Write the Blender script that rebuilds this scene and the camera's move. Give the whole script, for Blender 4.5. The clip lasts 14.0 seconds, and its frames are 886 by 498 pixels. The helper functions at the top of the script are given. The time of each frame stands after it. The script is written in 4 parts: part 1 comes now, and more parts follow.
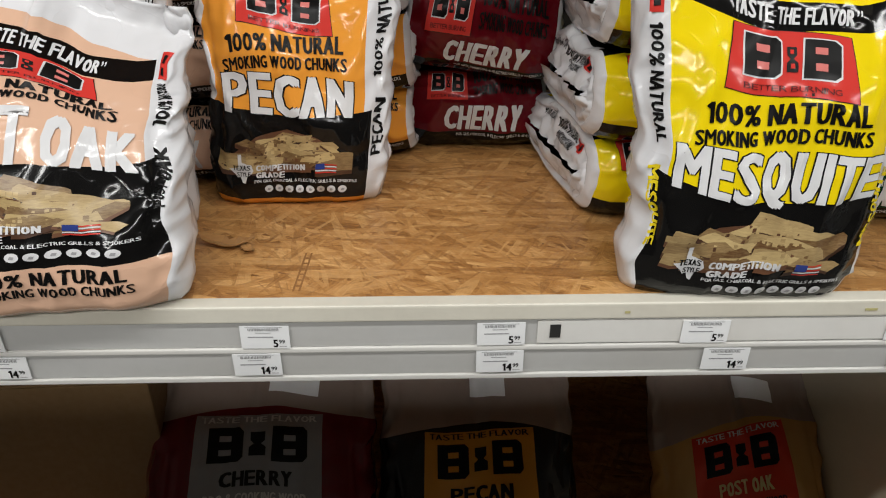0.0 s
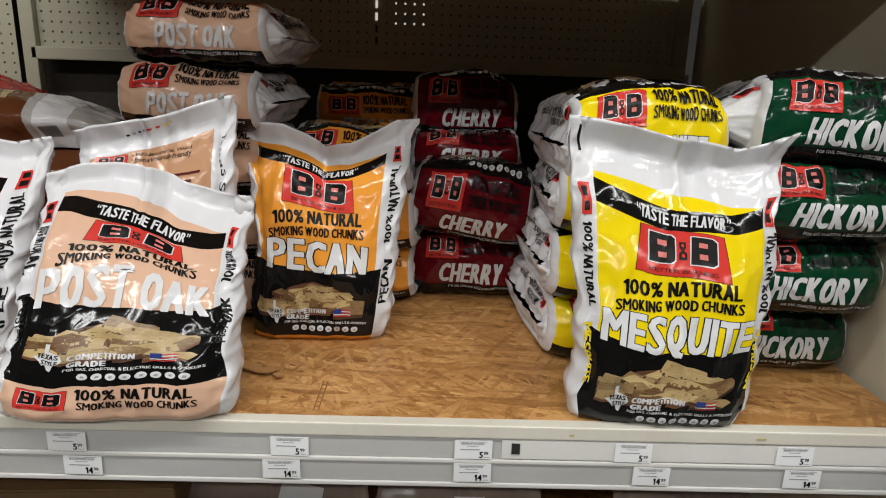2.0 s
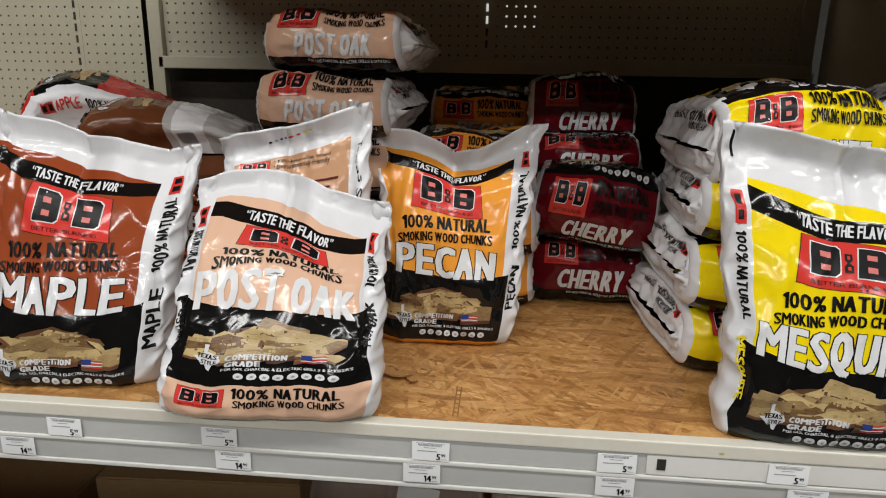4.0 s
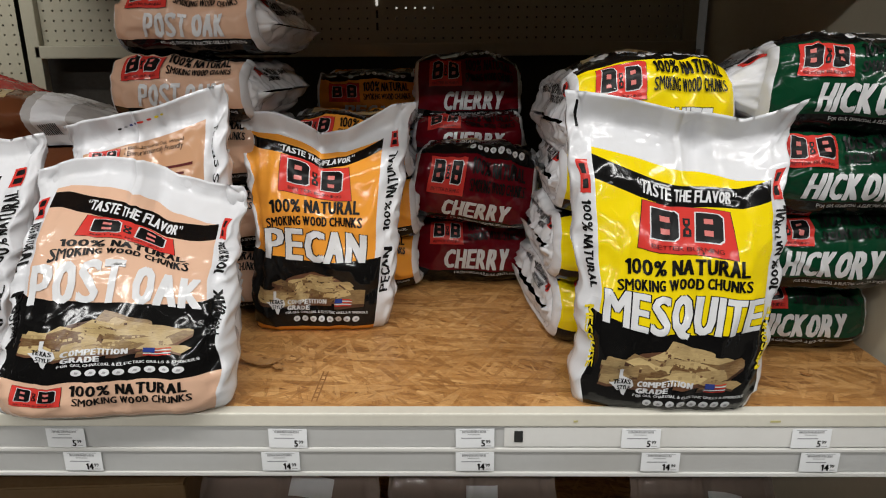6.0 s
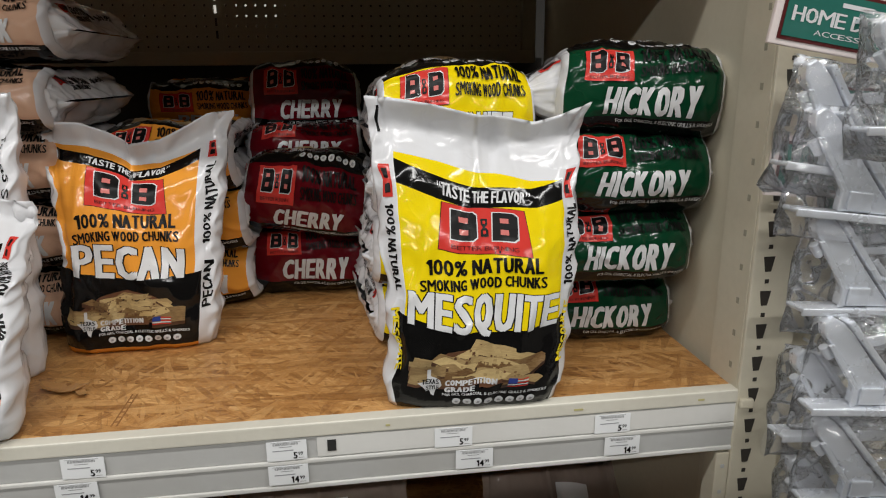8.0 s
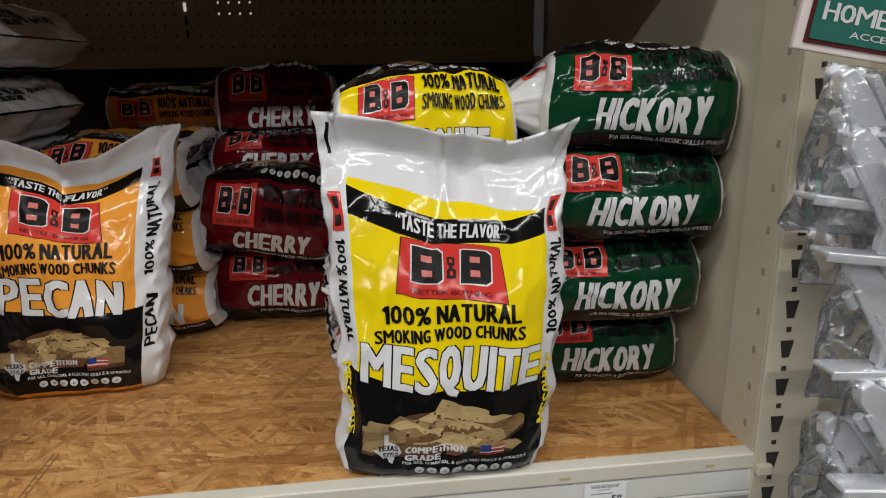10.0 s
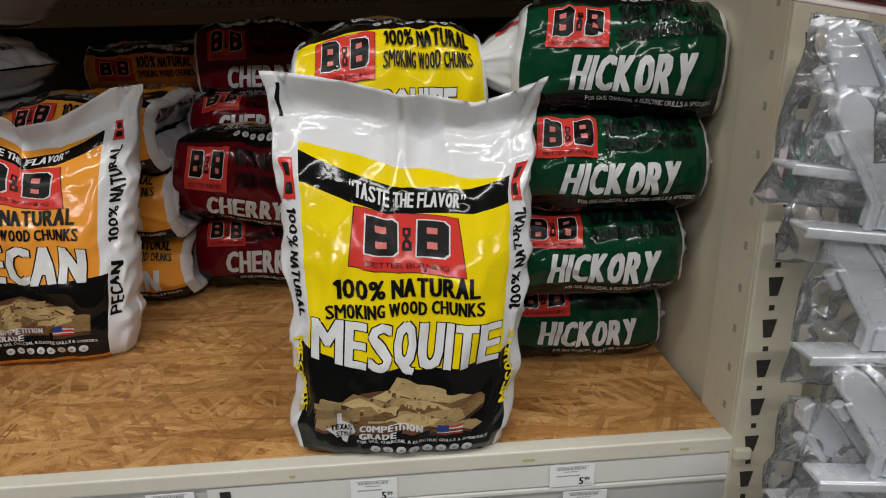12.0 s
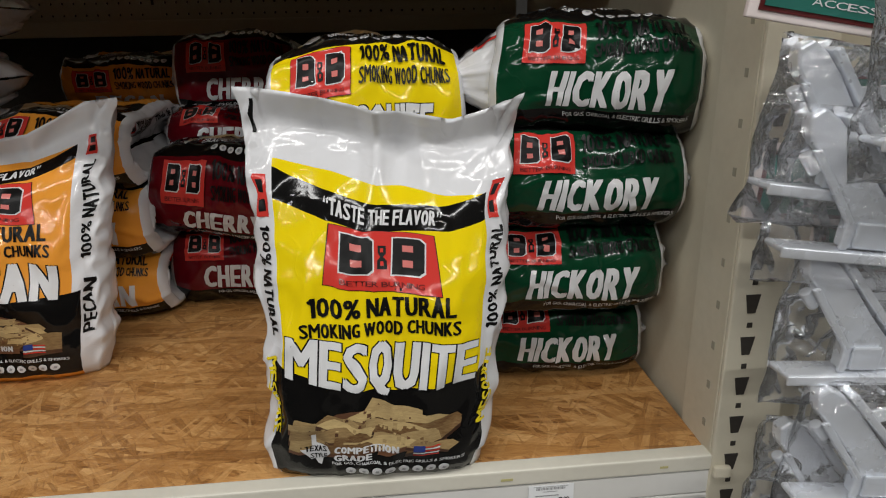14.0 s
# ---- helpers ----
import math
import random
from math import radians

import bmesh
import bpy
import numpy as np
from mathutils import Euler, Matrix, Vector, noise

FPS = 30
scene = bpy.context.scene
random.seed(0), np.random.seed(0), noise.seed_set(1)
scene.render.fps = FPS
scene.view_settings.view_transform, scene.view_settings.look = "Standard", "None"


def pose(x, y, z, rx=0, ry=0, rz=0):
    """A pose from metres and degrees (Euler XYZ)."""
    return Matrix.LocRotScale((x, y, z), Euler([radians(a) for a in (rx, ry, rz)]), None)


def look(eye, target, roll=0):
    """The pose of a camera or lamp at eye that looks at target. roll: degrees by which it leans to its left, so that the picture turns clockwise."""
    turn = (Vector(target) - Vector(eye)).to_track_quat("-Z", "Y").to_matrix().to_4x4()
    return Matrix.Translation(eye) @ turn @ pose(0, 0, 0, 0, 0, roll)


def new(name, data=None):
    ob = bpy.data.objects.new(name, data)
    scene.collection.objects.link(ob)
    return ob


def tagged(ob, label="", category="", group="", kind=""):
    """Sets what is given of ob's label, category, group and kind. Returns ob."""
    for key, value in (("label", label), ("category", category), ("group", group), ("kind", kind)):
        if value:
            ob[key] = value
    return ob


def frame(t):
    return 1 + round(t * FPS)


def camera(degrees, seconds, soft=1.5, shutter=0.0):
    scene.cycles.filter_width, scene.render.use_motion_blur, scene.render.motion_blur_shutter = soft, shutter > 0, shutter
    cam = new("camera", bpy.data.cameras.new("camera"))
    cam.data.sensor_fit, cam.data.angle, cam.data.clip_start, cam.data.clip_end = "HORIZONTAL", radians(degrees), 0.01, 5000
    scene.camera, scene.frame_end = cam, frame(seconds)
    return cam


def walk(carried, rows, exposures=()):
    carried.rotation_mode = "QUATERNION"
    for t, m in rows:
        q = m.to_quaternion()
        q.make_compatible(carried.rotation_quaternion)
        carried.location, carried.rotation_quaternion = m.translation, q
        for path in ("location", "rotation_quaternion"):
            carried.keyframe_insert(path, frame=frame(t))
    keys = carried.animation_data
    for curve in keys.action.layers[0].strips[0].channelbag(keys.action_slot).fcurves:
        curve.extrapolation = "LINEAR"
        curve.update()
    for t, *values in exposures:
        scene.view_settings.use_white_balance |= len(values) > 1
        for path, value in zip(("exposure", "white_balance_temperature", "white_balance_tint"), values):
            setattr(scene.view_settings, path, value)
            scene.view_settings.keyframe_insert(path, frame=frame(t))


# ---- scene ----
cam = camera(68.2, 14.0, 1.1, 0.0)
PATH = [
    (0, (-0.019, -0.615, 1.294), (0.033, 1.173, 0.401), 0.2),
    (0.5, (-0.066, -0.725, 1.347), (0.02, 1.125, 0.593), -0.1),
    (1, (-0.104, -0.813, 1.379), (0.047, 1.081, 0.754), -0.5),
    (1.5, (-0.044, -0.835, 1.405), (0.096, 1.082, 0.854), 1.2),
    (2, (-0.007, -0.835, 1.401), (0.035, 1.097, 0.884), 1.9),
    (2.5, (-0.037, -0.833, 1.4), (-0.133, 1.097, 0.884), 2.2),
    (2.7, (-0.066, -0.833, 1.398), (-0.191, 1.098, 0.894), 2.4),
    (4.8, (-0.115, -0.825, 1.412), (-0.293, 1.095, 0.881), 0.6),
    (5, (-0.087, -0.823, 1.409), (-0.239, 1.101, 0.884), 0.6),
    (5.5, (-0.029, -0.816, 1.396), (-0.157, 1.109, 0.867), 0.5),
    (6, (0.033, -0.812, 1.387), (0.005, 1.111, 0.84), -0.4),
    (6.5, (0.092, -0.814, 1.377), (0.214, 1.111, 0.848), -0.6),
    (7, (0.126, -0.817, 1.377), (0.333, 1.106, 0.867), -0.6),
    (7.5, (0.149, -0.82, 1.378), (0.388, 1.098, 0.864), -0.7),
    (8, (0.171, -0.82, 1.379), (0.433, 1.093, 0.86), -0.6),
    (8.5, (0.193, -0.808, 1.379), (0.497, 1.104, 0.878), -0.6),
    (8.7, (0.194, -0.793, 1.379), (0.508, 1.118, 0.881), -1.0),
    (10.8, (0.3, -0.65, 1.41), (0.462, 1.249, 0.804), -0.7),
    (11, (0.306, -0.65, 1.403), (0.469, 1.243, 0.777), -0.5),
    (11.5, (0.326, -0.647, 1.397), (0.46, 1.238, 0.741), -1.2),
    (12, (0.337, -0.64, 1.396), (0.472, 1.245, 0.742), -1.4),
    (12.5, (0.345, -0.632, 1.399), (0.496, 1.253, 0.748), -1.5),
    (13, (0.351, -0.627, 1.4), (0.523, 1.26, 0.757), -1.3),
    (13.5, (0.354, -0.626, 1.406), (0.535, 1.265, 0.78), -1.2),
    (14, (0.352, -0.629, 1.404), (0.523, 1.26, 0.77), -1.2),
]
EXPOSURES = [(0, 0.0), (2.5, 0.0), (5, 0.0), (7.5, -0.06), (11, -0.33), (14, -0.31)]
walk(cam, [(t, look(eye, target, roll)) for t, eye, target, roll in PATH], EXPOSURES)
scene.render.film_transparent = False

# ---- world and lamps: a closed store lit by rows of ceiling strips ----
world = bpy.data.worlds.new("store_air")
scene.world = world
world.use_nodes = True
world.node_tree.nodes["Background"].inputs[0].default_value = (1.0, 0.96, 0.9, 1)
world.node_tree.nodes["Background"].inputs[1].default_value = 0.005


def strip_lamp(x, y, z, sx, sy, watts):
    data = bpy.data.lights.new("ceiling_strip", "AREA")
    data.shape, data.size, data.size_y, data.energy = "RECTANGLE", sx, sy, watts
    data.color = (0.985, 0.98, 0.955)
    ob = new("ceiling_strip", data)
    ob.matrix_world = pose(x, y, z)
    return ob


strip_lamp(0.0, -1.5, 4.3, 9.0, 0.2, 198)
strip_lamp(-0.6, -4.9, 4.3, 10.0, 0.2, 378)


# ---- materials ----
def tree(name):
    m = bpy.data.materials.new(name)
    m.use_nodes = True
    nt = m.node_tree
    return m, nt, nt.nodes["Principled BSDF"]


def node(nt, kind, **values):
    n = nt.nodes.new(kind)
    for key, value in values.items():
        n.inputs[key.replace("_", " ")].default_value = value
    return n


def link(nt, a, b):
    nt.links.new(a, b)


def maths(nt, op, a, b=None, clamp=False):
    n = nt.nodes.new("ShaderNodeMath")
    n.operation, n.use_clamp = op, clamp
    for i, v in enumerate((a, b)):
        if v is None:
            continue
        if isinstance(v, (int, float)):
            n.inputs[i].default_value = v
        else:
            link(nt, v, n.inputs[i])
    return n.outputs[0]


def mix(nt, fac, a, b, blend="MIX"):
    n = nt.nodes.new("ShaderNodeMix")
    n.data_type, n.blend_type = "RGBA", blend
    for sock, v in ((n.inputs[0], fac), (n.inputs[6], a), (n.inputs[7], b)):
        if isinstance(v, (int, float)):
            sock.default_value = v
        elif isinstance(v, tuple):
            sock.default_value = (*v[:3], 1)
        else:
            link(nt, v, sock)
    return n.outputs[2]


def ramp(nt, fac, stops):
    n = nt.nodes.new("ShaderNodeValToRGB")
    while len(n.color_ramp.elements) < len(stops):
        n.color_ramp.elements.new(0.5)
    for e, (p, c) in zip(n.color_ramp.elements, stops):
        e.position, e.color = p, (*c, 1) if isinstance(c, tuple) else (c, c, c, 1)
    link(nt, fac, n.inputs[0])
    return n.outputs[0]


def noise_tex(nt, scale, detail=4.0, vec=None, rough=0.55):
    n = nt.nodes.new("ShaderNodeTexNoise")
    n.inputs["Scale"].default_value, n.inputs["Detail"].default_value, n.inputs["Roughness"].default_value = scale, detail, rough
    if vec is not None:
        link(nt, vec, n.inputs["Vector"])
    return n.outputs["Fac"]


def obj_coords(nt, scale=(1, 1, 1), turn=0.0):
    c = nt.nodes.new("ShaderNodeTexCoord")
    m = nt.nodes.new("ShaderNodeMapping")
    m.inputs["Scale"].default_value = scale
    m.inputs["Rotation"].default_value = (0, 0, turn)
    link(nt, c.outputs["Object"], m.inputs[0])
    return m.outputs[0]


def bump(nt, height, bsdf, strength, dist):
    b = nt.nodes.new("ShaderNodeBump")
    b.inputs["Strength"].default_value, b.inputs["Distance"].default_value = strength, dist
    link(nt, height, b.inputs["Height"])
    link(nt, b.outputs[0], bsdf.inputs["Normal"])


def painted(name, col, rough=0.45, dirt=0.25, metal=0.0, scale=14.0, grime=(0.25, 0.2, 0.13)):
    """Painted or plain surface with worn, mottled tone at two scales."""
    m, nt, b = tree(name)
    vec = obj_coords(nt)
    big = ramp(nt, noise_tex(nt, scale * 0.3, 5, vec), [(0.45, 0.0), (0.8, 1.0)])
    fine = ramp(nt, noise_tex(nt, scale * 6, 3, vec), [(0.35, 0.0), (0.75, 1.0)])
    c = mix(nt, maths(nt, "MULTIPLY", big, dirt), col, grime)
    c = mix(nt, maths(nt, "MULTIPLY", fine, dirt * 0.3), c, tuple(v * 0.6 for v in col))
    link(nt, c, b.inputs["Base Color"])
    b.inputs["Metallic"].default_value = metal
    r = maths(nt, "ADD", maths(nt, "MULTIPLY", fine, 0.18), rough)
    link(nt, r, b.inputs["Roughness"])
    bump(nt, noise_tex(nt, scale * 9, 4, vec), b, 0.12, 0.002)
    return m


def ink(name, col, rough=0.15):
    """Printing on glossy film."""
    m, nt, b = tree(name)
    vec = obj_coords(nt)
    c = mix(nt, maths(nt, "MULTIPLY", noise_tex(nt, 60, 3, vec), 0.22), col, tuple(v * 0.55 for v in col))
    link(nt, c, b.inputs["Base Color"])
    b.inputs["Roughness"].default_value = rough
    b.inputs["Specular IOR Level"].default_value = 0.3 if sum(col) > 0.1 else 0.16
    bump(nt, noise_tex(nt, 22, 2, vec), b, 0.06, 0.005)
    return m


WHITE = (0.69, 0.69, 0.71)
BLACK = (0.005, 0.0048, 0.0048)
RED = (0.62, 0.045, 0.035)


def film(name, zones, base=WHITE, rough=0.11):
    """Glossy printed plastic: zones of (q0, q1, v0, v1, slope, bow, colour) over the unfolded sheet, later over earlier."""
    m, nt, b = tree(name)
    uv = nt.nodes.new("ShaderNodeUVMap")
    sep = nt.nodes.new("ShaderNodeSeparateXYZ")
    link(nt, uv.outputs[0], sep.inputs[0])
    q, v = sep.outputs[0], sep.outputs[1]
    c = None
    qq = maths(nt, "MULTIPLY", q, q)
    for q0, q1, v0, v1, slope, bow, col in zones:
        w = maths(nt, "SUBTRACT", v, maths(nt, "ADD", maths(nt, "MULTIPLY", q, slope), maths(nt, "MULTIPLY", qq, bow)))
        k = maths(nt, "MULTIPLY", maths(nt, "GREATER_THAN", q, q0), maths(nt, "LESS_THAN", q, q1))
        k = maths(nt, "MULTIPLY", k, maths(nt, "MULTIPLY", maths(nt, "GREATER_THAN", w, v0), maths(nt, "LESS_THAN", w, v1)))
        c = mix(nt, k, c if c is not None else base, col)
    if c is None:
        rgb = nt.nodes.new("ShaderNodeRGB")
        rgb.outputs[0].default_value = (*base, 1)
        c = rgb.outputs[0]
    vec = obj_coords(nt)
    stain = ramp(nt, noise_tex(nt, 13, 5, vec), [(0.5, 0.0), (0.85, 1.0)])
    c = mix(nt, maths(nt, "MULTIPLY", stain, 0.2), c, mix(nt, 1.0, c, (0.6, 0.56, 0.5), "MULTIPLY"))
    link(nt, c, b.inputs["Base Color"])
    b.inputs["Roughness"].default_value = rough
    b.inputs["Specular IOR Level"].default_value = 0.34
    wob = nt.nodes.new("ShaderNodeTexNoise")
    wob.inputs["Scale"].default_value = 9
    link(nt, vec, wob.inputs["Vector"])
    sc = nt.nodes.new("ShaderNodeVectorMath")
    sc.operation, sc.inputs[3].default_value = "SCALE", 0.12
    link(nt, wob.outputs["Color"], sc.inputs[0])
    warp = nt.nodes.new("ShaderNodeVectorMath")
    warp.operation = "ADD"
    link(nt, vec, warp.inputs[0]), link(nt, sc.outputs[0], warp.inputs[1])
    h = None
    for scale, width, weight in ((8, 0.02, 0.14), (17, 0.016, 0.1)):
        r = maths(nt, "ABSOLUTE", maths(nt, "SUBTRACT", noise_tex(nt, scale, 2, warp.outputs[0], 0.4), 0.5))
        k = maths(nt, "MULTIPLY", ramp(nt, r, [(0.0, 1.0), (width, 0.0)]), weight)
        h = k if h is None else maths(nt, "ADD", h, k)
    # crumpled facets, long and short
    for stretch, weight in (((14, 14, 8), 0.24), ((34, 34, 60), 0.12)):
        mp = nt.nodes.new("ShaderNodeMapping")
        mp.inputs["Scale"].default_value, mp.inputs["Rotation"].default_value = stretch, (0.0, 0.6, 0.3)
        link(nt, warp.outputs[0], mp.inputs[0])
        vo = nt.nodes.new("ShaderNodeTexVoronoi")
        vo.inputs["Scale"].default_value = 1.0
        link(nt, mp.outputs[0], vo.inputs["Vector"])
        h = maths(nt, "ADD", h, maths(nt, "MULTIPLY", vo.outputs["Distance"], weight))
    bump(nt, h, b, 0.2, 0.006)
    return m


def osb():
    """Oriented strand board: long straight flakes lying in several directions, waxy and worn."""
    m, nt, b = tree("oriented_strand_board")
    col, height = None, None
    for k, (turn, sx, sy, seed) in enumerate(((0.3, 11, 85, 0.0), (1.35, 13, 100, 3.1), (-0.35, 10, 75, 7.7), (0.9, 16, 120, 5.2), (-1.1, 14, 105, 9.4), (0.05, 9, 65, 12.9))):
        vec = obj_coords(nt, (1, 1, 1), turn)
        mp = nt.nodes.new("ShaderNodeMapping")
        mp.inputs["Scale"].default_value, mp.inputs["Location"].default_value = (sx, sy, 1), (seed, seed * 2, seed)
        link(nt, vec, mp.inputs[0])
        vo = nt.nodes.new("ShaderNodeTexVoronoi")
        vo.inputs["Scale"].default_value = 1.0
        link(nt, mp.outputs[0], vo.inputs["Vector"])
        sep = nt.nodes.new("ShaderNodeSeparateColor")
        link(nt, vo.outputs["Color"], sep.inputs[0])
        grain = noise_tex(nt, 3.5, 6, mp.outputs[0], 0.7)
        tone = maths(nt, "ADD", maths(nt, "MULTIPLY", sep.outputs[0], 0.36), maths(nt, "MULTIPLY", grain, 0.64))
        c = ramp(nt, tone, [(0.3, (0.22, 0.09, 0.024)), (0.43, (0.41, 0.192, 0.056)), (0.54, (0.53, 0.268, 0.088)), (0.7, (0.69, 0.4, 0.155))])
        if col is None:
            col, height = c, tone
        else:
            pick = maths(nt, "GREATER_THAN", sep.outputs[1], 0.68)
            col = mix(nt, maths(nt, "MULTIPLY", pick, 0.62), col, c)
            height = maths(nt, "ADD", height, maths(nt, "MULTIPLY", pick, tone))
    vec = obj_coords(nt)
    stain = ramp(nt, noise_tex(nt, 4, 7, vec), [(0.42, 0.0), (0.7, 1.0)])
    col = mix(nt, maths(nt, "MULTIPLY", stain, 0.35), col, (0.31, 0.145, 0.045))
    for turn, sx, sy, seed in ((0.4, 18, 120, 1.0), (-0.5, 22, 140, 4.0), (1.2, 26, 150, 8.0), (2.3, 20, 130, 6.0)):
        mp = nt.nodes.new("ShaderNodeMapping")
        mp.inputs["Scale"].default_value, mp.inputs["Location"].default_value = (sx, sy, 1), (seed, seed, seed)
        link(nt, obj_coords(nt, (1, 1, 1), turn), mp.inputs[0])
        streak = ramp(nt, noise_tex(nt, 1.0, 2, mp.outputs[0]), [(0.66, 0.0), (0.7, 1.0)])
        col = mix(nt, maths(nt, "MULTIPLY", streak, 0.3), col, (0.15, 0.06, 0.018))
    link(nt, col, b.inputs["Base Color"])
    b.inputs["Roughness"].default_value = 0.4
    bump(nt, height, b, 0.2, 0.002)
    return m


def wood(name, a, bcol, scale=30):
    """Split wood, each piece with its own tone and run of grain."""
    m, nt, b = tree(name)
    info = nt.nodes.new("ShaderNodeObjectInfo")
    rnd = info.outputs["Random"]
    vec = obj_coords(nt)
    mp = nt.nodes.new("ShaderNodeMapping")
    mp.inputs["Scale"].default_value = (1, 1, 6)
    comb = nt.nodes.new("ShaderNodeCombineXYZ")
    link(nt, maths(nt, "MULTIPLY", rnd, 3.0), comb.inputs[1])
    link(nt, vec, mp.inputs[0]), link(nt, comb.outputs[0], mp.inputs["Rotation"]), link(nt, comb.outputs[0], mp.inputs["Location"])
    g = noise_tex(nt, scale, 6, mp.outputs[0], 0.7)
    c = ramp(nt, maths(nt, "ADD", maths(nt, "MULTIPLY", g, 0.5), maths(nt, "MULTIPLY", rnd, 0.5)), [(0.22, bcol), (0.5, tuple((p + q) / 2 for p, q in zip(a, bcol))), (0.8, a)])
    link(nt, c, b.inputs["Base Color"])
    b.inputs["Roughness"].default_value = 0.3
    return m


def clear_film():
    """Thin clear crinkled polythene."""
    m, nt, b = tree("clear_polythene")
    out = nt.nodes["Material Output"]
    tr = node(nt, "ShaderNodeBsdfTransparent")
    tr.inputs[0].default_value = (0.985, 0.985, 0.99, 1)
    gl = node(nt, "ShaderNodeBsdfGlossy", Roughness=0.08)
    df = node(nt, "ShaderNodeBsdfDiffuse")
    df.inputs[0].default_value = (0.8, 0.8, 0.82, 1)
    vec = obj_coords(nt)
    h = maths(nt, "MULTIPLY", ramp(nt, maths(nt, "ABSOLUTE", maths(nt, "SUBTRACT", noise_tex(nt, 26, 3, vec, 0.5), 0.5)), [(0.0, 1.0), (0.06, 0.0)]), 0.5)
    bp = nt.nodes.new("ShaderNodeBump")
    bp.inputs["Strength"].default_value, bp.inputs["Distance"].default_value = 0.28, 0.006
    link(nt, h, bp.inputs["Height"])
    link(nt, bp.outputs[0], gl.inputs["Normal"])
    fr = nt.nodes.new("ShaderNodeFresnel")
    fr.inputs["IOR"].default_value = 1.4
    a = nt.nodes.new("ShaderNodeMixShader")
    a.inputs[0].default_value = 0.05
    link(nt, tr.outputs[0], a.inputs[1]), link(nt, df.outputs[0], a.inputs[2])
    c = nt.nodes.new("ShaderNodeMixShader")
    link(nt, maths(nt, "ADD", maths(nt, "MULTIPLY", fr.outputs[0], 0.85), 0.04, True), c.inputs[0])
    link(nt, a.outputs[0], c.inputs[1]), link(nt, gl.outputs[0], c.inputs[2])
    link(nt, c.outputs[0], out.inputs[0])
    return m


def cast_metal():
    """Satin nickel plating on a casting."""
    m, nt, b = tree("satin_nickel_casting")
    vec = obj_coords(nt)
    c = ramp(nt, noise_tex(nt, 9, 3, vec), [(0.3, (0.66, 0.69, 0.74)), (0.7, (0.76, 0.785, 0.83))])
    link(nt, c, b.inputs["Base Color"])
    b.inputs["Metallic"].default_value = 0.5
    link(nt, ramp(nt, noise_tex(nt, 30, 4, vec), [(0.3, 0.22), (0.75, 0.38)]), b.inputs["Roughness"])
    bump(nt, noise_tex(nt, 140, 2, vec), b, 0.06, 0.001)
    return m


M_OSB = osb()
M_CREAM = painted("cream_enamel", (0.62, 0.57, 0.45), 0.38, 0.3)
M_CAP = painted("worn_pale_enamel", (0.68, 0.65, 0.56), 0.38, 0.35, grime=(0.35, 0.3, 0.22))
M_PANEL = painted("cream_side_panel", (0.58, 0.53, 0.41), 0.5, 0.18)
M_PEG = painted("beige_pegboard", (0.41, 0.385, 0.29), 0.6, 0.3)
M_GREY = painted("grey_label_channel", (0.5, 0.5, 0.49), 0.35, 0.3, scale=9)
M_TRIM = painted("pale_channel_trim", (0.72, 0.71, 0.68), 0.3, 0.2)
# near-black colour stands in for the shade inside slots and openings
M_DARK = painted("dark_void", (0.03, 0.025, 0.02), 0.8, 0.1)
M_STEEL = cast_metal()
M_TAG = painted("white_tag_paper", (0.84, 0.85, 0.86), 0.5, 0.05)
M_LIGHT_BLOCK = painted("dark_light_block", (0.09, 0.085, 0.075), 0.7, 0.4)
M_KRAFT = painted("brown_cardboard", (0.2, 0.12, 0.05), 0.75, 0.3)
M_FLOOR = painted("store_floor", (0.25, 0.235, 0.21), 0.3, 0.3)
M_CEIL = painted("store_ceiling", (0.3, 0.3, 0.29), 0.8, 0.1)
M_WALL = painted("store_wall", (0.09, 0.085, 0.08), 0.8, 0.2)
M_CLEAR = clear_film()
K_BLACK, K_WHITE, K_RED = ink("black_print", BLACK, 0.32), ink("white_print", (0.7, 0.7, 0.71)), ink("red_print", RED)
K_GREY, K_MAROON = ink("grey_print", (0.35, 0.35, 0.36)), ink("maroon_print", (0.1, 0.02, 0.02))
K_CHUNK = wood("pictured_wood", (0.58, 0.43, 0.2), (0.12, 0.055, 0.02), 110)
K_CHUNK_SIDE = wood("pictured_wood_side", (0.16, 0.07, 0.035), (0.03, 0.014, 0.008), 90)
K_CREAMINK = ink("cream_print", (0.75, 0.6, 0.3))
K_PALE = ink("pale_red_print", (0.66, 0.2, 0.18))
K_BLUE, K_YELLOW = ink("blue_print", (0.03, 0.05, 0.22)), ink("yellow_print", (0.8, 0.62, 0.02))
M_CHIP = wood("raw_wood_chip", (0.5, 0.28, 0.11), (0.3, 0.13, 0.04), 40)
M_BLACKPLASTIC = painted("black_plastic", (0.02, 0.02, 0.02), 0.5, 0.1)


# ---- building helpers ----
def mesh_of(bm, name, material, smooth=False):
    me = bpy.data.meshes.new(name)
    bm.to_mesh(me)
    bm.free()
    me.materials.append(material)
    if smooth:
        me.polygons.foreach_set("use_smooth", [True] * len(me.polygons))
    return me


def part(name, bm, material, parent, label="", smooth=False):
    ob = new(name, mesh_of(bm, name, material, smooth))
    ob.parent = parent
    if label:
        ob["label"] = label
    return ob


def thing(name, label, category, m=None, group="", kind=""):
    ob = new(name)
    ob.empty_display_size = 0.05
    if m is not None:
        ob.matrix_basis = m
    return tagged(ob, label, category, group, kind)


def solid(name, bm, material, label, category="", kind="structure", group=""):
    return tagged(new(name, mesh_of(bm, name, material)), label, category, group, kind)


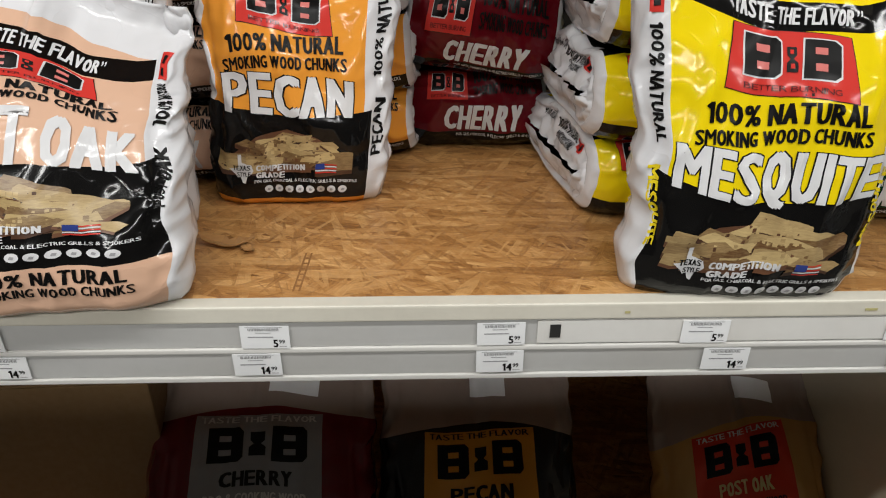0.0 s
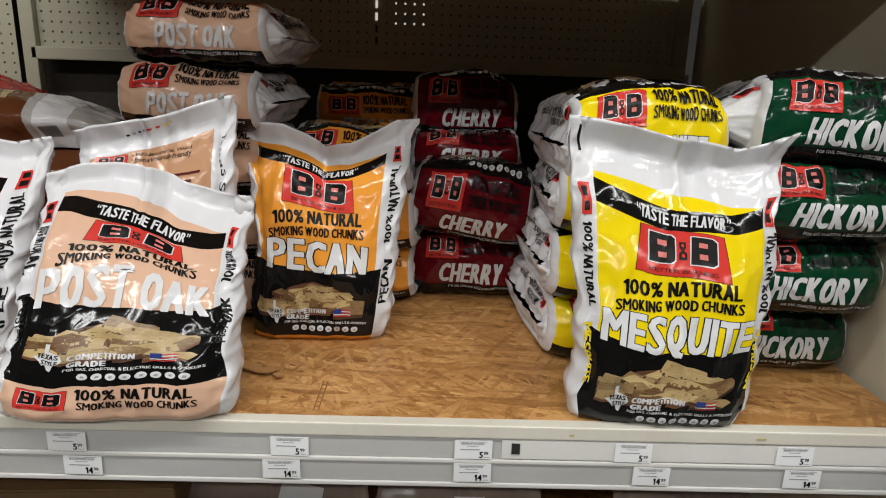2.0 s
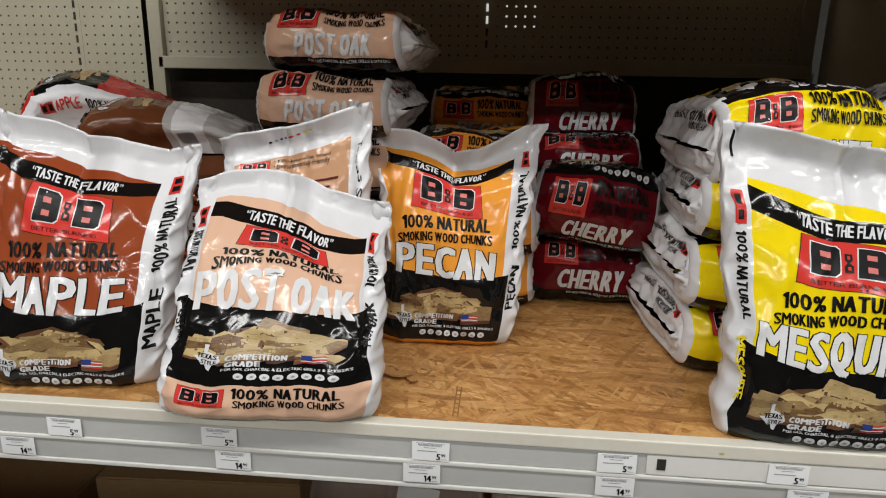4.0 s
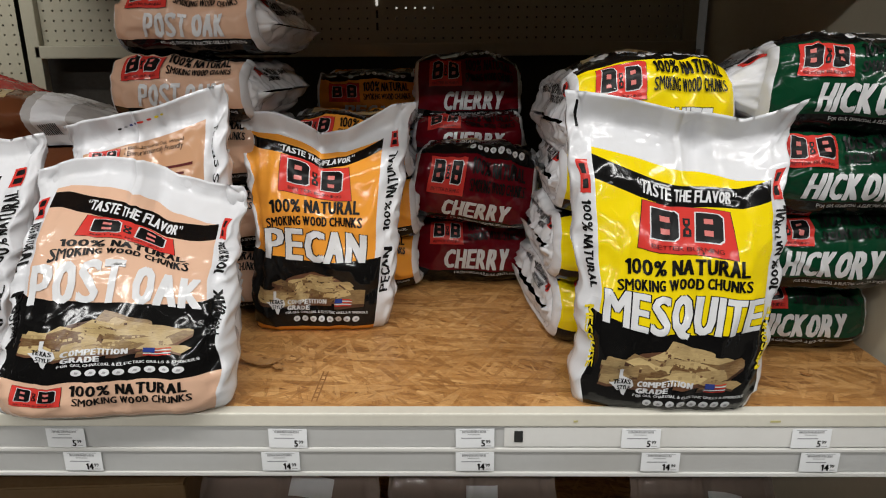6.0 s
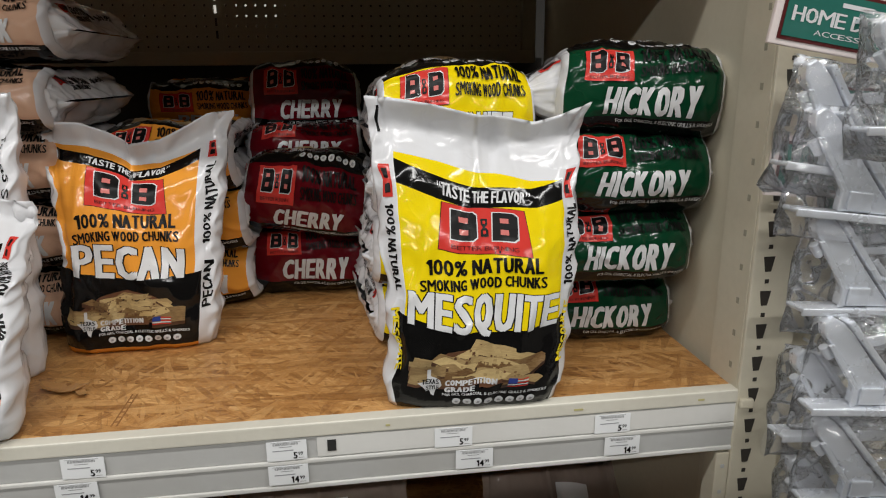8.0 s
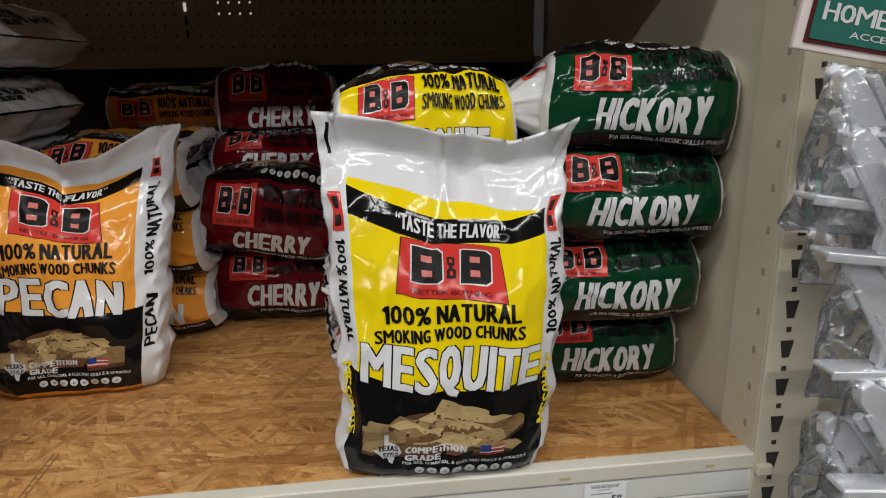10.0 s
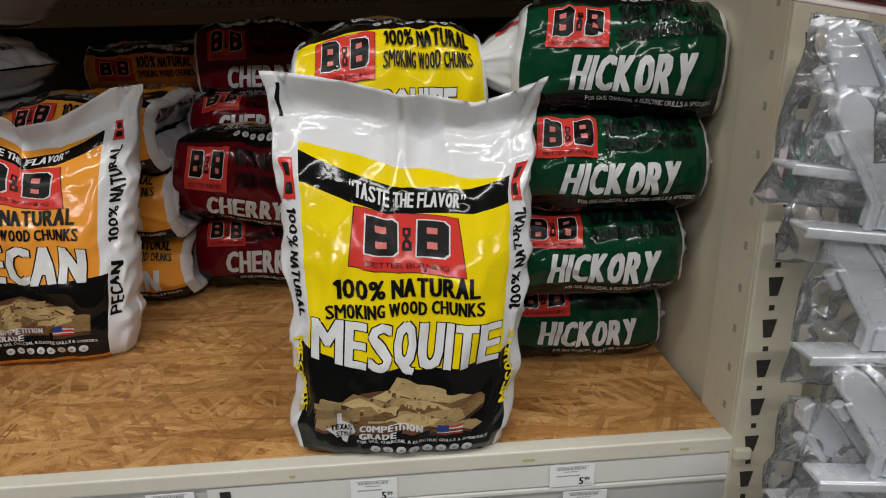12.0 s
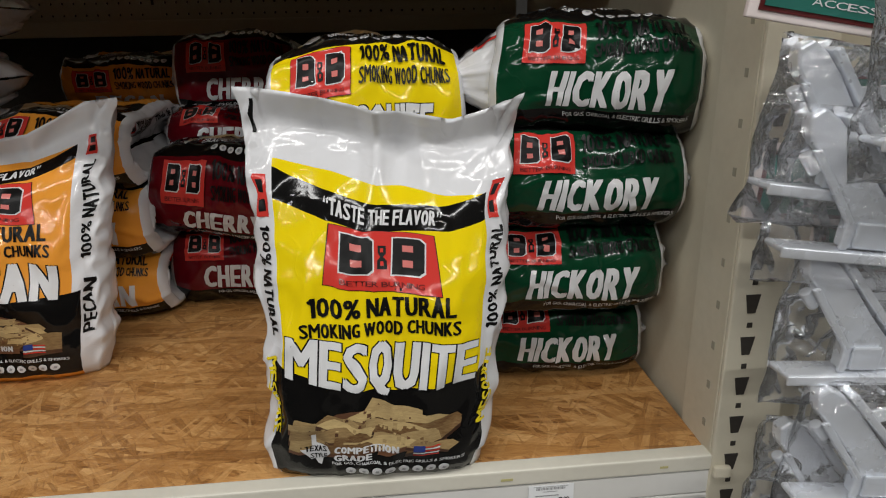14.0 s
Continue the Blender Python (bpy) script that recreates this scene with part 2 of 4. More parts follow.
def box(x0, x1, y0, y1, z0, z1, bevel=0.0, bm=None, seg=2):
    own = bmesh.new()
    bmesh.ops.create_cube(own, size=1.0)
    for v in own.verts:
        v.co = Vector((x0 + (v.co.x + 0.5) * (x1 - x0), y0 + (v.co.y + 0.5) * (y1 - y0), z0 + (v.co.z + 0.5) * (z1 - z0)))
    if bevel:
        bmesh.ops.bevel(own, geom=list(own.edges), offset=bevel, segments=seg, affect="EDGES", profile=0.6)
    if bm is None:
        return own
    tmp = bpy.data.meshes.new("tmp")
    own.to_mesh(tmp)
    own.free()
    bm.from_mesh(tmp)
    bpy.data.meshes.remove(tmp)
    return bm


def prism(points, depth, bevel=0.0):
    """A plate from an outline in x and z, with its thickness in y."""
    bm = bmesh.new()
    f = bm.faces.new([bm.verts.new((x, 0, z)) for x, z in points])
    got = bmesh.ops.extrude_face_region(bm, geom=[f])
    for v in got["geom"]:
        if isinstance(v, bmesh.types.BMVert):
            v.co.y += depth
    bmesh.ops.recalc_face_normals(bm, faces=bm.faces)
    if bevel:
        bmesh.ops.bevel(bm, geom=list(bm.edges), offset=bevel, segments=2, affect="EDGES")
    return bm


# ---- flat art (words, blocks, discs) that is laid onto bent sheets ----
GLYPHS = {}
WIDE = {"M": 1.3, "W": 1.42, "%": 1.3, "&": 1.1, "I": 0.32, "1": 0.62, ",": 0.3, ".": 0.3, "E": 0.9, "L": 0.86, "T": 0.92, "F": 0.86, "J": 0.8}


def glyph(ch):
    """One character's outline: x from 0 to 1 over its own width, z over the height of a capital, and its width."""
    if ch not in GLYPHS:
        cu = bpy.data.curves.new("words", "FONT")
        cu.body, cu.resolution_u = ch, 2
        ob = new("words", cu)
        me = ob.evaluated_get(bpy.context.evaluated_depsgraph_get()).to_mesh()
        co = np.array([v.co[:2] for v in me.vertices])
        lo, hi = co.min(0), co.max(0)
        tall = hi[1] - lo[1]
        if ch.isupper() or ch.isdigit() or ch in "%&":
            z = (co[:, 1] - lo[1]) / tall
            if ch == "Q":
                z = z * 1.12 - 0.12
        else:
            z = co[:, 1] / 0.69
        if ch == "1":
            co = np.concatenate([(co - lo) * (0.55 / (hi[0] - lo[0]), 1) + (0.45, 0), [(0.0, tall * 0.8), (0.5, tall * 0.66), (0.5, tall * 0.86), (0.45, tall)]])
            lo, hi, z = np.zeros(2), np.array([1.0, tall]), co[:, 1] / tall
            GLYPHS[ch] = (np.stack([co[:, 0], z], 1), [tuple(p.vertices) for p in me.polygons] + [tuple(range(len(co) - 4, len(co)))], 0.5)
            bpy.data.objects.remove(ob)
            bpy.data.curves.remove(cu)
            return GLYPHS[ch]
        GLYPHS[ch] = (np.stack([(co[:, 0] - lo[0]) / (hi[0] - lo[0]), z], 1), [tuple(p.vertices) for p in me.polygons], (hi[0] - lo[0]) / 0.55)
        bpy.data.objects.remove(ob)
        bpy.data.curves.remove(cu)
    return GLYPHS[ch]


def laid(text, u0, u1, v0, v1, bold=0.02, slant=0.0, upright=0, grow=0.0):
    """Condensed heavy words fitted to a box, all stems equally thick. upright 1: reads upwards, -1: reads downwards. grow: a rim round each stroke."""
    stem, dz = 0.19 + 3.2 * bold, min(0.022, bold * 0.5)
    caps = text.upper() == text
    cos, fcs, base, x = [], [], 0, 0.0
    for ch in text:
        if ch == " ":
            x += 0.42
            continue
        if caps and ch in "YA" and cos and text[text.index(ch) - 1] != " ":
            x -= 0.09
        co, faces, natural = glyph(ch)
        w = WIDE.get(ch, 1.0) if caps and (ch.isalnum() or ch in WIDE) else max(0.16, natural)
        thin = min(0.9, 0.178 / max(natural, 0.178))
        d = 0.0
        if bold > 0.015 and (ch.isalnum() or ch in "%&") and ch not in "I1":
            d = max(0.0, min(0.13, (stem - thin * w) / (2 * (1 - thin))))
        steps = (-1, 0, 1) if 2 * (d + grow) > 0.7 * thin * (w - 2 * d) else (-1, 1)
        shifts = [(a, b) for a in steps for b in (-1, 1)] if bold > 0.028 else [(-1, 0), (1, 0)] if bold > 0.015 else [(0, 0)]
        for k, (a, b) in enumerate(shifts):
            px = x + d + co[:, 0] * max(0.05, w - 2 * d) + a * (d + grow)
            pz = dz + co[:, 1] * (1 - 2 * dz) + b * (dz + grow * 0.4)
            cos.append(np.column_stack([px, pz, np.full(len(co), k * 0.00006)]))
            fcs += [tuple(i + base for i in f) for f in faces]
            base += len(co)
        x += w + 0.07
    co = np.concatenate(cos)
    a, b = co[:, 0] / (x - 0.07) + slant * (co[:, 1] - 0.5), co[:, 1]
    if upright == 1:
        a, b = 1 - b, a
    elif upright == -1:
        a, b = b, 1 - a
    return np.stack([u0 + a * (u1 - u0), v0 + b * (v1 - v0), co[:, 2]], 1), fcs


def patch(*corners):
    return np.array([(a, b, 0.0) for a, b in corners], float), [tuple(range(len(corners)))]


def rect(u0, u1, v0, v1):
    return patch((u0, v0), (u1, v0), (u1, v1), (u0, v1))


def disc(u, v, ru, rv, n=14):
    return patch(*[(u + ru * math.cos(2 * math.pi * i / n), v + rv * math.sin(2 * math.pi * i / n)) for i in range(n)])


def emblem_blocks(u0, u1, v0, v1):
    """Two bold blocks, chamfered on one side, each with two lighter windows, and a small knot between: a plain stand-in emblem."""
    w, h = u1 - u0, v1 - v0

    def put(*pts):
        return patch(*[(u0 + a * w, v0 + b * h) for a, b in pts])

    def block(a0, a1, b0, b1, e=0.0):
        a0, a1, b0, b1 = a0 - e, a1 + e, b0 - e * 1.6, b1 + e * 1.6
        c, d = 0.05, 0.07
        return put((a0, b0), (a1 - c, b0), (a1, b0 + d), (a1, b1 - d), (a1 - c, b1), (a0 + 0.02, b1))

    outline = [block(0.1, 0.41, 0.27, 0.89, 0.014), block(0.59, 0.9, 0.27, 0.89, 0.014)]
    dark = [block(0.1, 0.41, 0.27, 0.89), block(0.59, 0.9, 0.27, 0.89)]
    dark += [put((0.455, 0.36), (0.545, 0.36), (0.545, 0.5), (0.51, 0.56), (0.54, 0.62), (0.54, 0.75), (0.46, 0.75), (0.46, 0.62), (0.485, 0.56), (0.455, 0.5))]
    light = [put((a, b), (a + 0.1, b), (a + 0.1, b + 0.115), (a, b + 0.115)) for a in (0.205, 0.695) for b in (0.385, 0.645)]
    knot = [put((0.485, b), (0.515, b), (0.515, b + 0.07), (0.485, b + 0.07)) for b in (0.415, 0.635)]
    tag = laid("BETTER BURNING", u0 + 0.1 * w, u0 + 0.9 * w, v0 + 0.07 * h, v0 + 0.155 * h, 0.01)
    return outline, dark, light, knot, tag


CUT = {}


def cut_to_cells(shape, across, along):
    """The art cut along the sheet's own grid lines, so that it bends with the sheet."""
    co, faces = shape
    bm = bmesh.new()
    vs = [bm.verts.new(p) for p in co]
    for f in faces:
        try:
            bm.faces.new([vs[i] for i in f])
        except ValueError:
            pass
    lo, hi = co.min(0), co.max(0)
    for axis, lines in ((0, across), (1, along)):
        no = (1, 0, 0) if axis == 0 else (0, 1, 0)
        for k in lines:
            if lo[axis] + 1e-5 < k < hi[axis] - 1e-5:
                at = [0, 0, 0]
                at[axis] = float(k)
                bmesh.ops.bisect_plane(bm, geom=list(bm.verts) + list(bm.edges) + list(bm.faces), plane_co=at, plane_no=no, dist=1e-6)
    bm.verts.index_update()
    out = np.array([v.co[:] for v in bm.verts]), [tuple(v.index for v in f.verts) for f in bm.faces]
    bm.free()
    return out


def waist(v):
    return np.exp(-((v - 0.33) / 0.15) ** 2)


class Sheet:
    """A bent rectangular sheet of points P[j, i] over q (across, -1 to 1) and v (along), onto which art is laid."""

    def __init__(self, P, qs, vs, arch=0.0):
        self.P, self.qs, self.vs, self.arch = P, qs, vs, arch
        gu, gv = np.gradient(P, axis=1), np.gradient(P, axis=0)
        n = np.cross(gu, gv)
        self.N = n / (np.linalg.norm(n, axis=2, keepdims=True) + 1e-9)

    def at(self, q, v, lift):
        fi = np.clip(np.interp(q, self.qs, np.arange(len(self.qs))), 0, len(self.qs) - 1.001)
        fj = np.clip(np.interp(v, self.vs, np.arange(len(self.vs))), 0, len(self.vs) - 1.001)
        i, j = fi.astype(int), fj.astype(int)
        a, b = (fi - i)[:, None], (fj - j)[:, None]

        def lerp(G):
            return (G[j, i] * (1 - a) + G[j, i + 1] * a) * (1 - b) + (G[j + 1, i] * (1 - a) + G[j + 1, i + 1] * a) * b

        return lerp(self.P) + lerp(self.N) * lift

    def lay(self, name, shape, material, parent, lift=0.0009, slope=0.0, bow=0.0, label="", key=None):
        if key is None or key not in CUT:
            flat = shape[0].copy()
            q = flat[:, 0]
            v = flat[:, 1] + slope * q + bow * q ** 2
            flat[:, 1] = v - self.arch * q ** 2 * waist(v)
            got = cut_to_cells((flat, shape[1]), self.qs, self.vs)
            if key is not None:
                CUT[key] = got
        else:
            got = CUT[key]
        co, faces = got
        pts = self.at(co[:, 0], co[:, 1], lift + co[:, 2:3])
        me = bpy.data.meshes.new(name)
        me.from_pydata(pts.tolist(), [], faces)
        me.materials.append(material)
        me.polygons.foreach_set("use_smooth", [True] * len(me.polygons))
        ob = new(name, me)
        ob.parent = parent
        if label:
            ob["label"] = label
        return ob


def sheet_mesh(name, P, uvs, material, parent, label="", wrap=False, caps=False):
    """A mesh from a grid of points with its unfolded coordinates as UVs."""
    nj, ni = P.shape[:2]
    faces = [(j * ni + i, j * ni + i + 1, (j + 1) % nj * ni + i + 1, (j + 1) % nj * ni + i) for j in range(nj if wrap else nj - 1) for i in range(ni - 1)]
    if caps:
        faces += [tuple(j * ni for j in range(nj)), tuple(j * ni + ni - 1 for j in reversed(range(nj)))]
    me = bpy.data.meshes.new(name)
    me.from_pydata(P.reshape(-1, 3).tolist(), [], faces)
    layer = me.uv_layers.new(name="UVMap")
    flat = uvs.reshape(-1, 2)
    idx = np.zeros(len(me.loops), int)
    me.loops.foreach_get("vertex_index", idx)
    layer.data.foreach_set("uv", flat[idx].ravel())
    me.materials.append(material)
    me.polygons.foreach_set("use_smooth", [True] * len(me.polygons))
    ob = new(name, me)
    ob.parent = parent
    if label:
        ob["label"] = label
    return ob


def crease(x, y, z):
    """Ridged noise, sharp along folds."""
    return 1 - 2 * abs(noise.noise((x, y, z)))


SHARP = 3.0


def to_q(u):
    """From the place across a face to the sheet's own coordinate."""
    u = np.clip(u, -1, 1)
    return 2 / math.pi * np.arcsin(np.sign(u) * np.abs(u) ** SHARP)


# ---- bags of smoking wood ----
STYLES = {
    "mesquite": ((0.82, 0.62, 0.005), "MESQUITE", "yellow"),
    "pecan": ((0.78, 0.31, 0.04), "PECAN", "orange"),
    "post_oak": ((0.68, 0.43, 0.3), "POST OAK", "tan"),
    "maple": ((0.27, 0.055, 0.018), "MAPLE", "rust-brown"),
    "cherry": ((0.12, 0.003, 0.008), "CHERRY", "dark red"),
    "hickory": ((0.003, 0.042, 0.017), "HICKORY", "dark green"),
    "apple": ((0.5, 0.02, 0.015), "APPLE", "red"),
}
FILM_UP, FILM_LIE = {}, {}
for style_key, (style_col, style_word, style_tone) in STYLES.items():
    FILM_UP[style_key] = film(style_key + "_front_film", [
        (-0.8, 0.8, 0.10, 0.795, -0.041, 0.0, style_col),
        (-0.8, 0.8, 0.677, 0.746, -0.027, 0.064, BLACK),
        (-0.885, 0.885, -0.6, 0.277, -0.02, 0.09, BLACK),
        (-0.885, 0.885, -0.6, 0.0, 0.0, 0.0, style_col),
        (0.96, 1.1, -0.5, 2.0, 0.0, 0.0, WHITE)])
    FILM_LIE[style_key] = film(style_key + "_end_film", [
        (-0.925, 0.925, -0.5, 0.095, 0, 0, BLACK), (-0.86, 0.86, 0.08, 0.21, 0, 0, BLACK), (-0.86, 0.86, 0.21, 0.35, 0, 0, style_col), (-0.925, 0.925, -0.03, 0.074, 0.0, 0.0, style_col)])
TEXAS = [(0.36, 1.0), (0.52, 1.0), (0.52, 0.72), (0.7, 0.68), (0.92, 0.62), (1.0, 0.42), (0.93, 0.33), (0.74, 0.22), (0.66, 0.0), (0.54, 0.05), (0.46, 0.24), (0.34, 0.2), (0.24, 0.32), (0.0, 0.5), (0.36, 0.56)]


def q_samples(n_mid, n_end):
    """Across the sheet: even steps over the face, closer ones round the sides."""
    mid = to_q(np.linspace(-0.9, 0.9, n_mid))
    end = np.linspace(mid[-1], 1.0, n_end + 1)[1:]
    return np.concatenate([-end[::-1], mid, end])


FILM_SIDE = film("maple_side_film", [(-1.5, 1.5, -0.5, 0.215, 0, 0, (0.15, 0.05, 0.02)), (-1.5, 1.5, 0.235, 0.3, 0, 0, (0.8, 0.8, 0.82))], base=(0.5, 0.48, 0.47))


def chunk_picture(rng, u0, u1, v0, v1, n=26):
    """Heaped split wood: overlapping ragged slabs, each a lighter face over a darker side, low at the ends of the heap."""
    shapes = []
    for k in range(n):
        a = 0.08 + 0.84 * (k % 7 + rng.uniform(0, 1)) / 7
        top = 0.2 + 0.72 * math.sin(math.pi * a) ** 0.8
        b = 0.1 + (top - 0.1) * (k // 7 + rng.uniform(0.2, 1.0)) / (n // 7 + 1)
        w, h, t = rng.uniform(0.12, 0.27), rng.uniform(0.08, 0.16), rng.gauss(0, 0.45)
        pts = []
        for cx, cy in ((-1, -0.4), (-0.5, -0.75), (0.3, -0.6), (0.9, -0.8), (1.05, 0.2), (0.7, 0.75), (0.0, 0.6), (-0.7, 0.85)):
            x, y = cx * w * rng.uniform(0.75, 1.15), cy * h * rng.uniform(0.7, 1.25)
            x, y = x * math.cos(t) - y * math.sin(t) * 0.5, x * math.sin(t) * 1.1 + y * math.cos(t)
            pts.append((u0 + min(1, max(0, a + x)) * (u1 - u0), v0 + min(1, max(0.04, b + y)) * (v1 - v0)))
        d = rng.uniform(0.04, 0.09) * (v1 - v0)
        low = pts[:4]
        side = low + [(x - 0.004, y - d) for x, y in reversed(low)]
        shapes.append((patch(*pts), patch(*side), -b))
    return [(p, q) for p, q, _ in sorted(shapes, key=lambda g: g[2])]


def emblem(sheet, bag, u0, u1, v0, v1, slope=0.0, bow=0.0, key=None, lift=0.0009, tag=True, skew=0.0):
    outline, dark, light, knot, line = emblem_blocks(u0, u1, v0, v1)
    k, e, f = skew * (u1 - u0), 0.008 * (u1 - u0), 0.012 * (v1 - v0)
    panel = patch((u0 - k, v0), (u1 + k, v0), (u1 - k * 0.3, v1), (u0 + k * 0.3, v1))
    rim = patch((u0 - k - e, v0 - f), (u1 + k + e, v0 - f), (u1 - k * 0.3 + e, v1 + f), (u0 + k * 0.3 - e, v1 + f))
    for nm, shps, mat, up in (("emblem_rim", [rim], K_BLACK, -0.0003), ("emblem_panel", [panel], K_RED, 0.0), ("emblem_outline", outline, K_WHITE, 0.0004), ("emblem_block", dark, K_BLACK, 0.0008), ("emblem_window", light, K_PALE, 0.0012), ("emblem_knot_hole", knot, K_RED, 0.0012)):
        for n, shp in enumerate(shps):
            sheet.lay(nm, shp, mat, bag, lift + up, slope, bow, "", (key, nm, n) if key else None)
    if tag:
        sheet.lay("emblem_lettering", line, K_MAROON, bag, lift + 0.0008, slope, bow, "", (key, "line") if key else None)


def bag_sheets(W, H, D, lean, seed, top, header, slump, twist, flop=0.0, hang=None, fold=None):
    """The front and back sheets of a filled bag with a flat sealed head, as grids of points."""
    qs = q_samples(48, 10)
    ts = np.concatenate([np.linspace(0, 0.12, 10)[:-1], np.linspace(0.12, 1, 66)])
    us = np.sign(qs) * np.abs(np.sin(math.pi * qs / 2)) ** (1 / SHARP)
    es = np.maximum(0.0, 1 - np.abs(us) ** 5) ** 0.6

    def make(side):
        P = np.zeros((len(ts), len(qs), 3))
        for j, t in enumerate(ts):
            w = np.interp(t, [0, 0.06, 0.5, 0.8, 1], [W[0] * 0.97, W[0], W[1], (W[1] + W[2]) / 2, W[2]])
            d = D * np.interp(t, [0, 0.03, 0.1, 0.3, 0.55, 0.74, 0.86, 0.92, 1], [0.62, 0.84, 0.97, 1.06, 1, 0.72, 0.3, 0.07, 0.04])
            yc = D + lean * (0.35 * t + 0.65 * t * t) - slump * math.sin(math.pi * t) * 0.3
            sag = np.interp(t, hang or ([0.55, 1] if len(top) == 3 else [0.5, 0.78]), [0, 1])
            mid = np.interp(t, [0, 0.05, 0.8, 1], [0.3, 1, 1, 0.6])
            for i, (u, e) in enumerate(zip(us, es)):
                s = seed * 7.3
                n1 = noise.noise((u * 1.3 + s, t * 2.2, side * 3.0))
                n2 = noise.noise((u * 3.1 + t * 2.0 + s, t * 4.3, side * 3.0 + 5))
                n3 = noise.noise((u * 1.5 + s, t * 15.0, 2.5))
                c1 = crease(u * 2.0 + t * 1.6 + s, t * 2.4 - u * 0.9, 2.0 + side)
                c2 = crease(u * 3.6 - t * 3.4 + s, t * 4.8 + u * 1.4, 8.0 + side)
                c3 = crease(u * 7.0 + s, t * 11.0 - u * 2.0, 5.0 + side)
                edge = math.exp(-((abs(u) - 0.93) / 0.1) ** 2)
                bulge = (0.011 * n1 + 0.004 * n2) * min(1, e * 1.2)
                fold = 0.011 * max(0, c1 - 0.55) + 0.005 * max(0, c2 - 0.6) + (0.002 + 0.012 * edge) * max(0, c3 - 0.6)
                gut = math.exp(-((abs(u) - 0.855) / 0.035) ** 2) * (0.007 + 0.008 * n2) + edge * 0.006 * n3
                y = yc - side * (d * e + bulge * mid + fold * (0.4 + 0.6 * mid) - gut * np.interp(t, [0.08, 0.25], [0.2, 1]))
                y -= side * 0.003 * math.exp(-((t - 0.875 - 0.02 * n1) / 0.008) ** 2)
                y += header * sag * (0.45 * math.sin(2.4 * u + s) + 0.8 * n1 + 0.35 * n2) * 0.5
                y -= flop * np.interp(t, [0.885, 1], [0, 1]) ** 1.3 * (1 + 0.6 * n1)
                if fold is not None:
                    y -= np.interp(t, [0.72, 0.86], [0, 1]) * (0.02 * math.exp(-((u - fold) / 0.07) ** 2) * (1 if u < fold else 0.35) - 0.012 * math.exp(-((u - fold - 0.16) / 0.09) ** 2))
                rise = np.interp(u, np.linspace(-1, 1, len(top)), top) * sag
                z = H * t + rise + 0.006 * noise.noise((u * 2 + s, t * 2, 1.5)) * min(1, t * 6) + 0.008 * (1 - e) * min(1.0, t * 8) * (1 - t)
                x = u * w / 2 + twist * min(1.0, t / 0.4) + 0.0014 * n2 + edge * math.copysign(0.011, u) * (n3 + 0.5 * c3 - 0.2) * min(1, t * 5)
                x += math.copysign(0.006, u) * edge * math.exp(-((t - 0.13) / 0.09) ** 2) * (1 + 0.5 * n3)
                P[j, i] = (x, y, max(0.0, z))
        return P

    front, back = make(1), make(-1)
    back[:, 0], back[:, -1], back[-1] = front[:, 0], front[:, -1], front[-1]
    return front, back, qs, us, ts


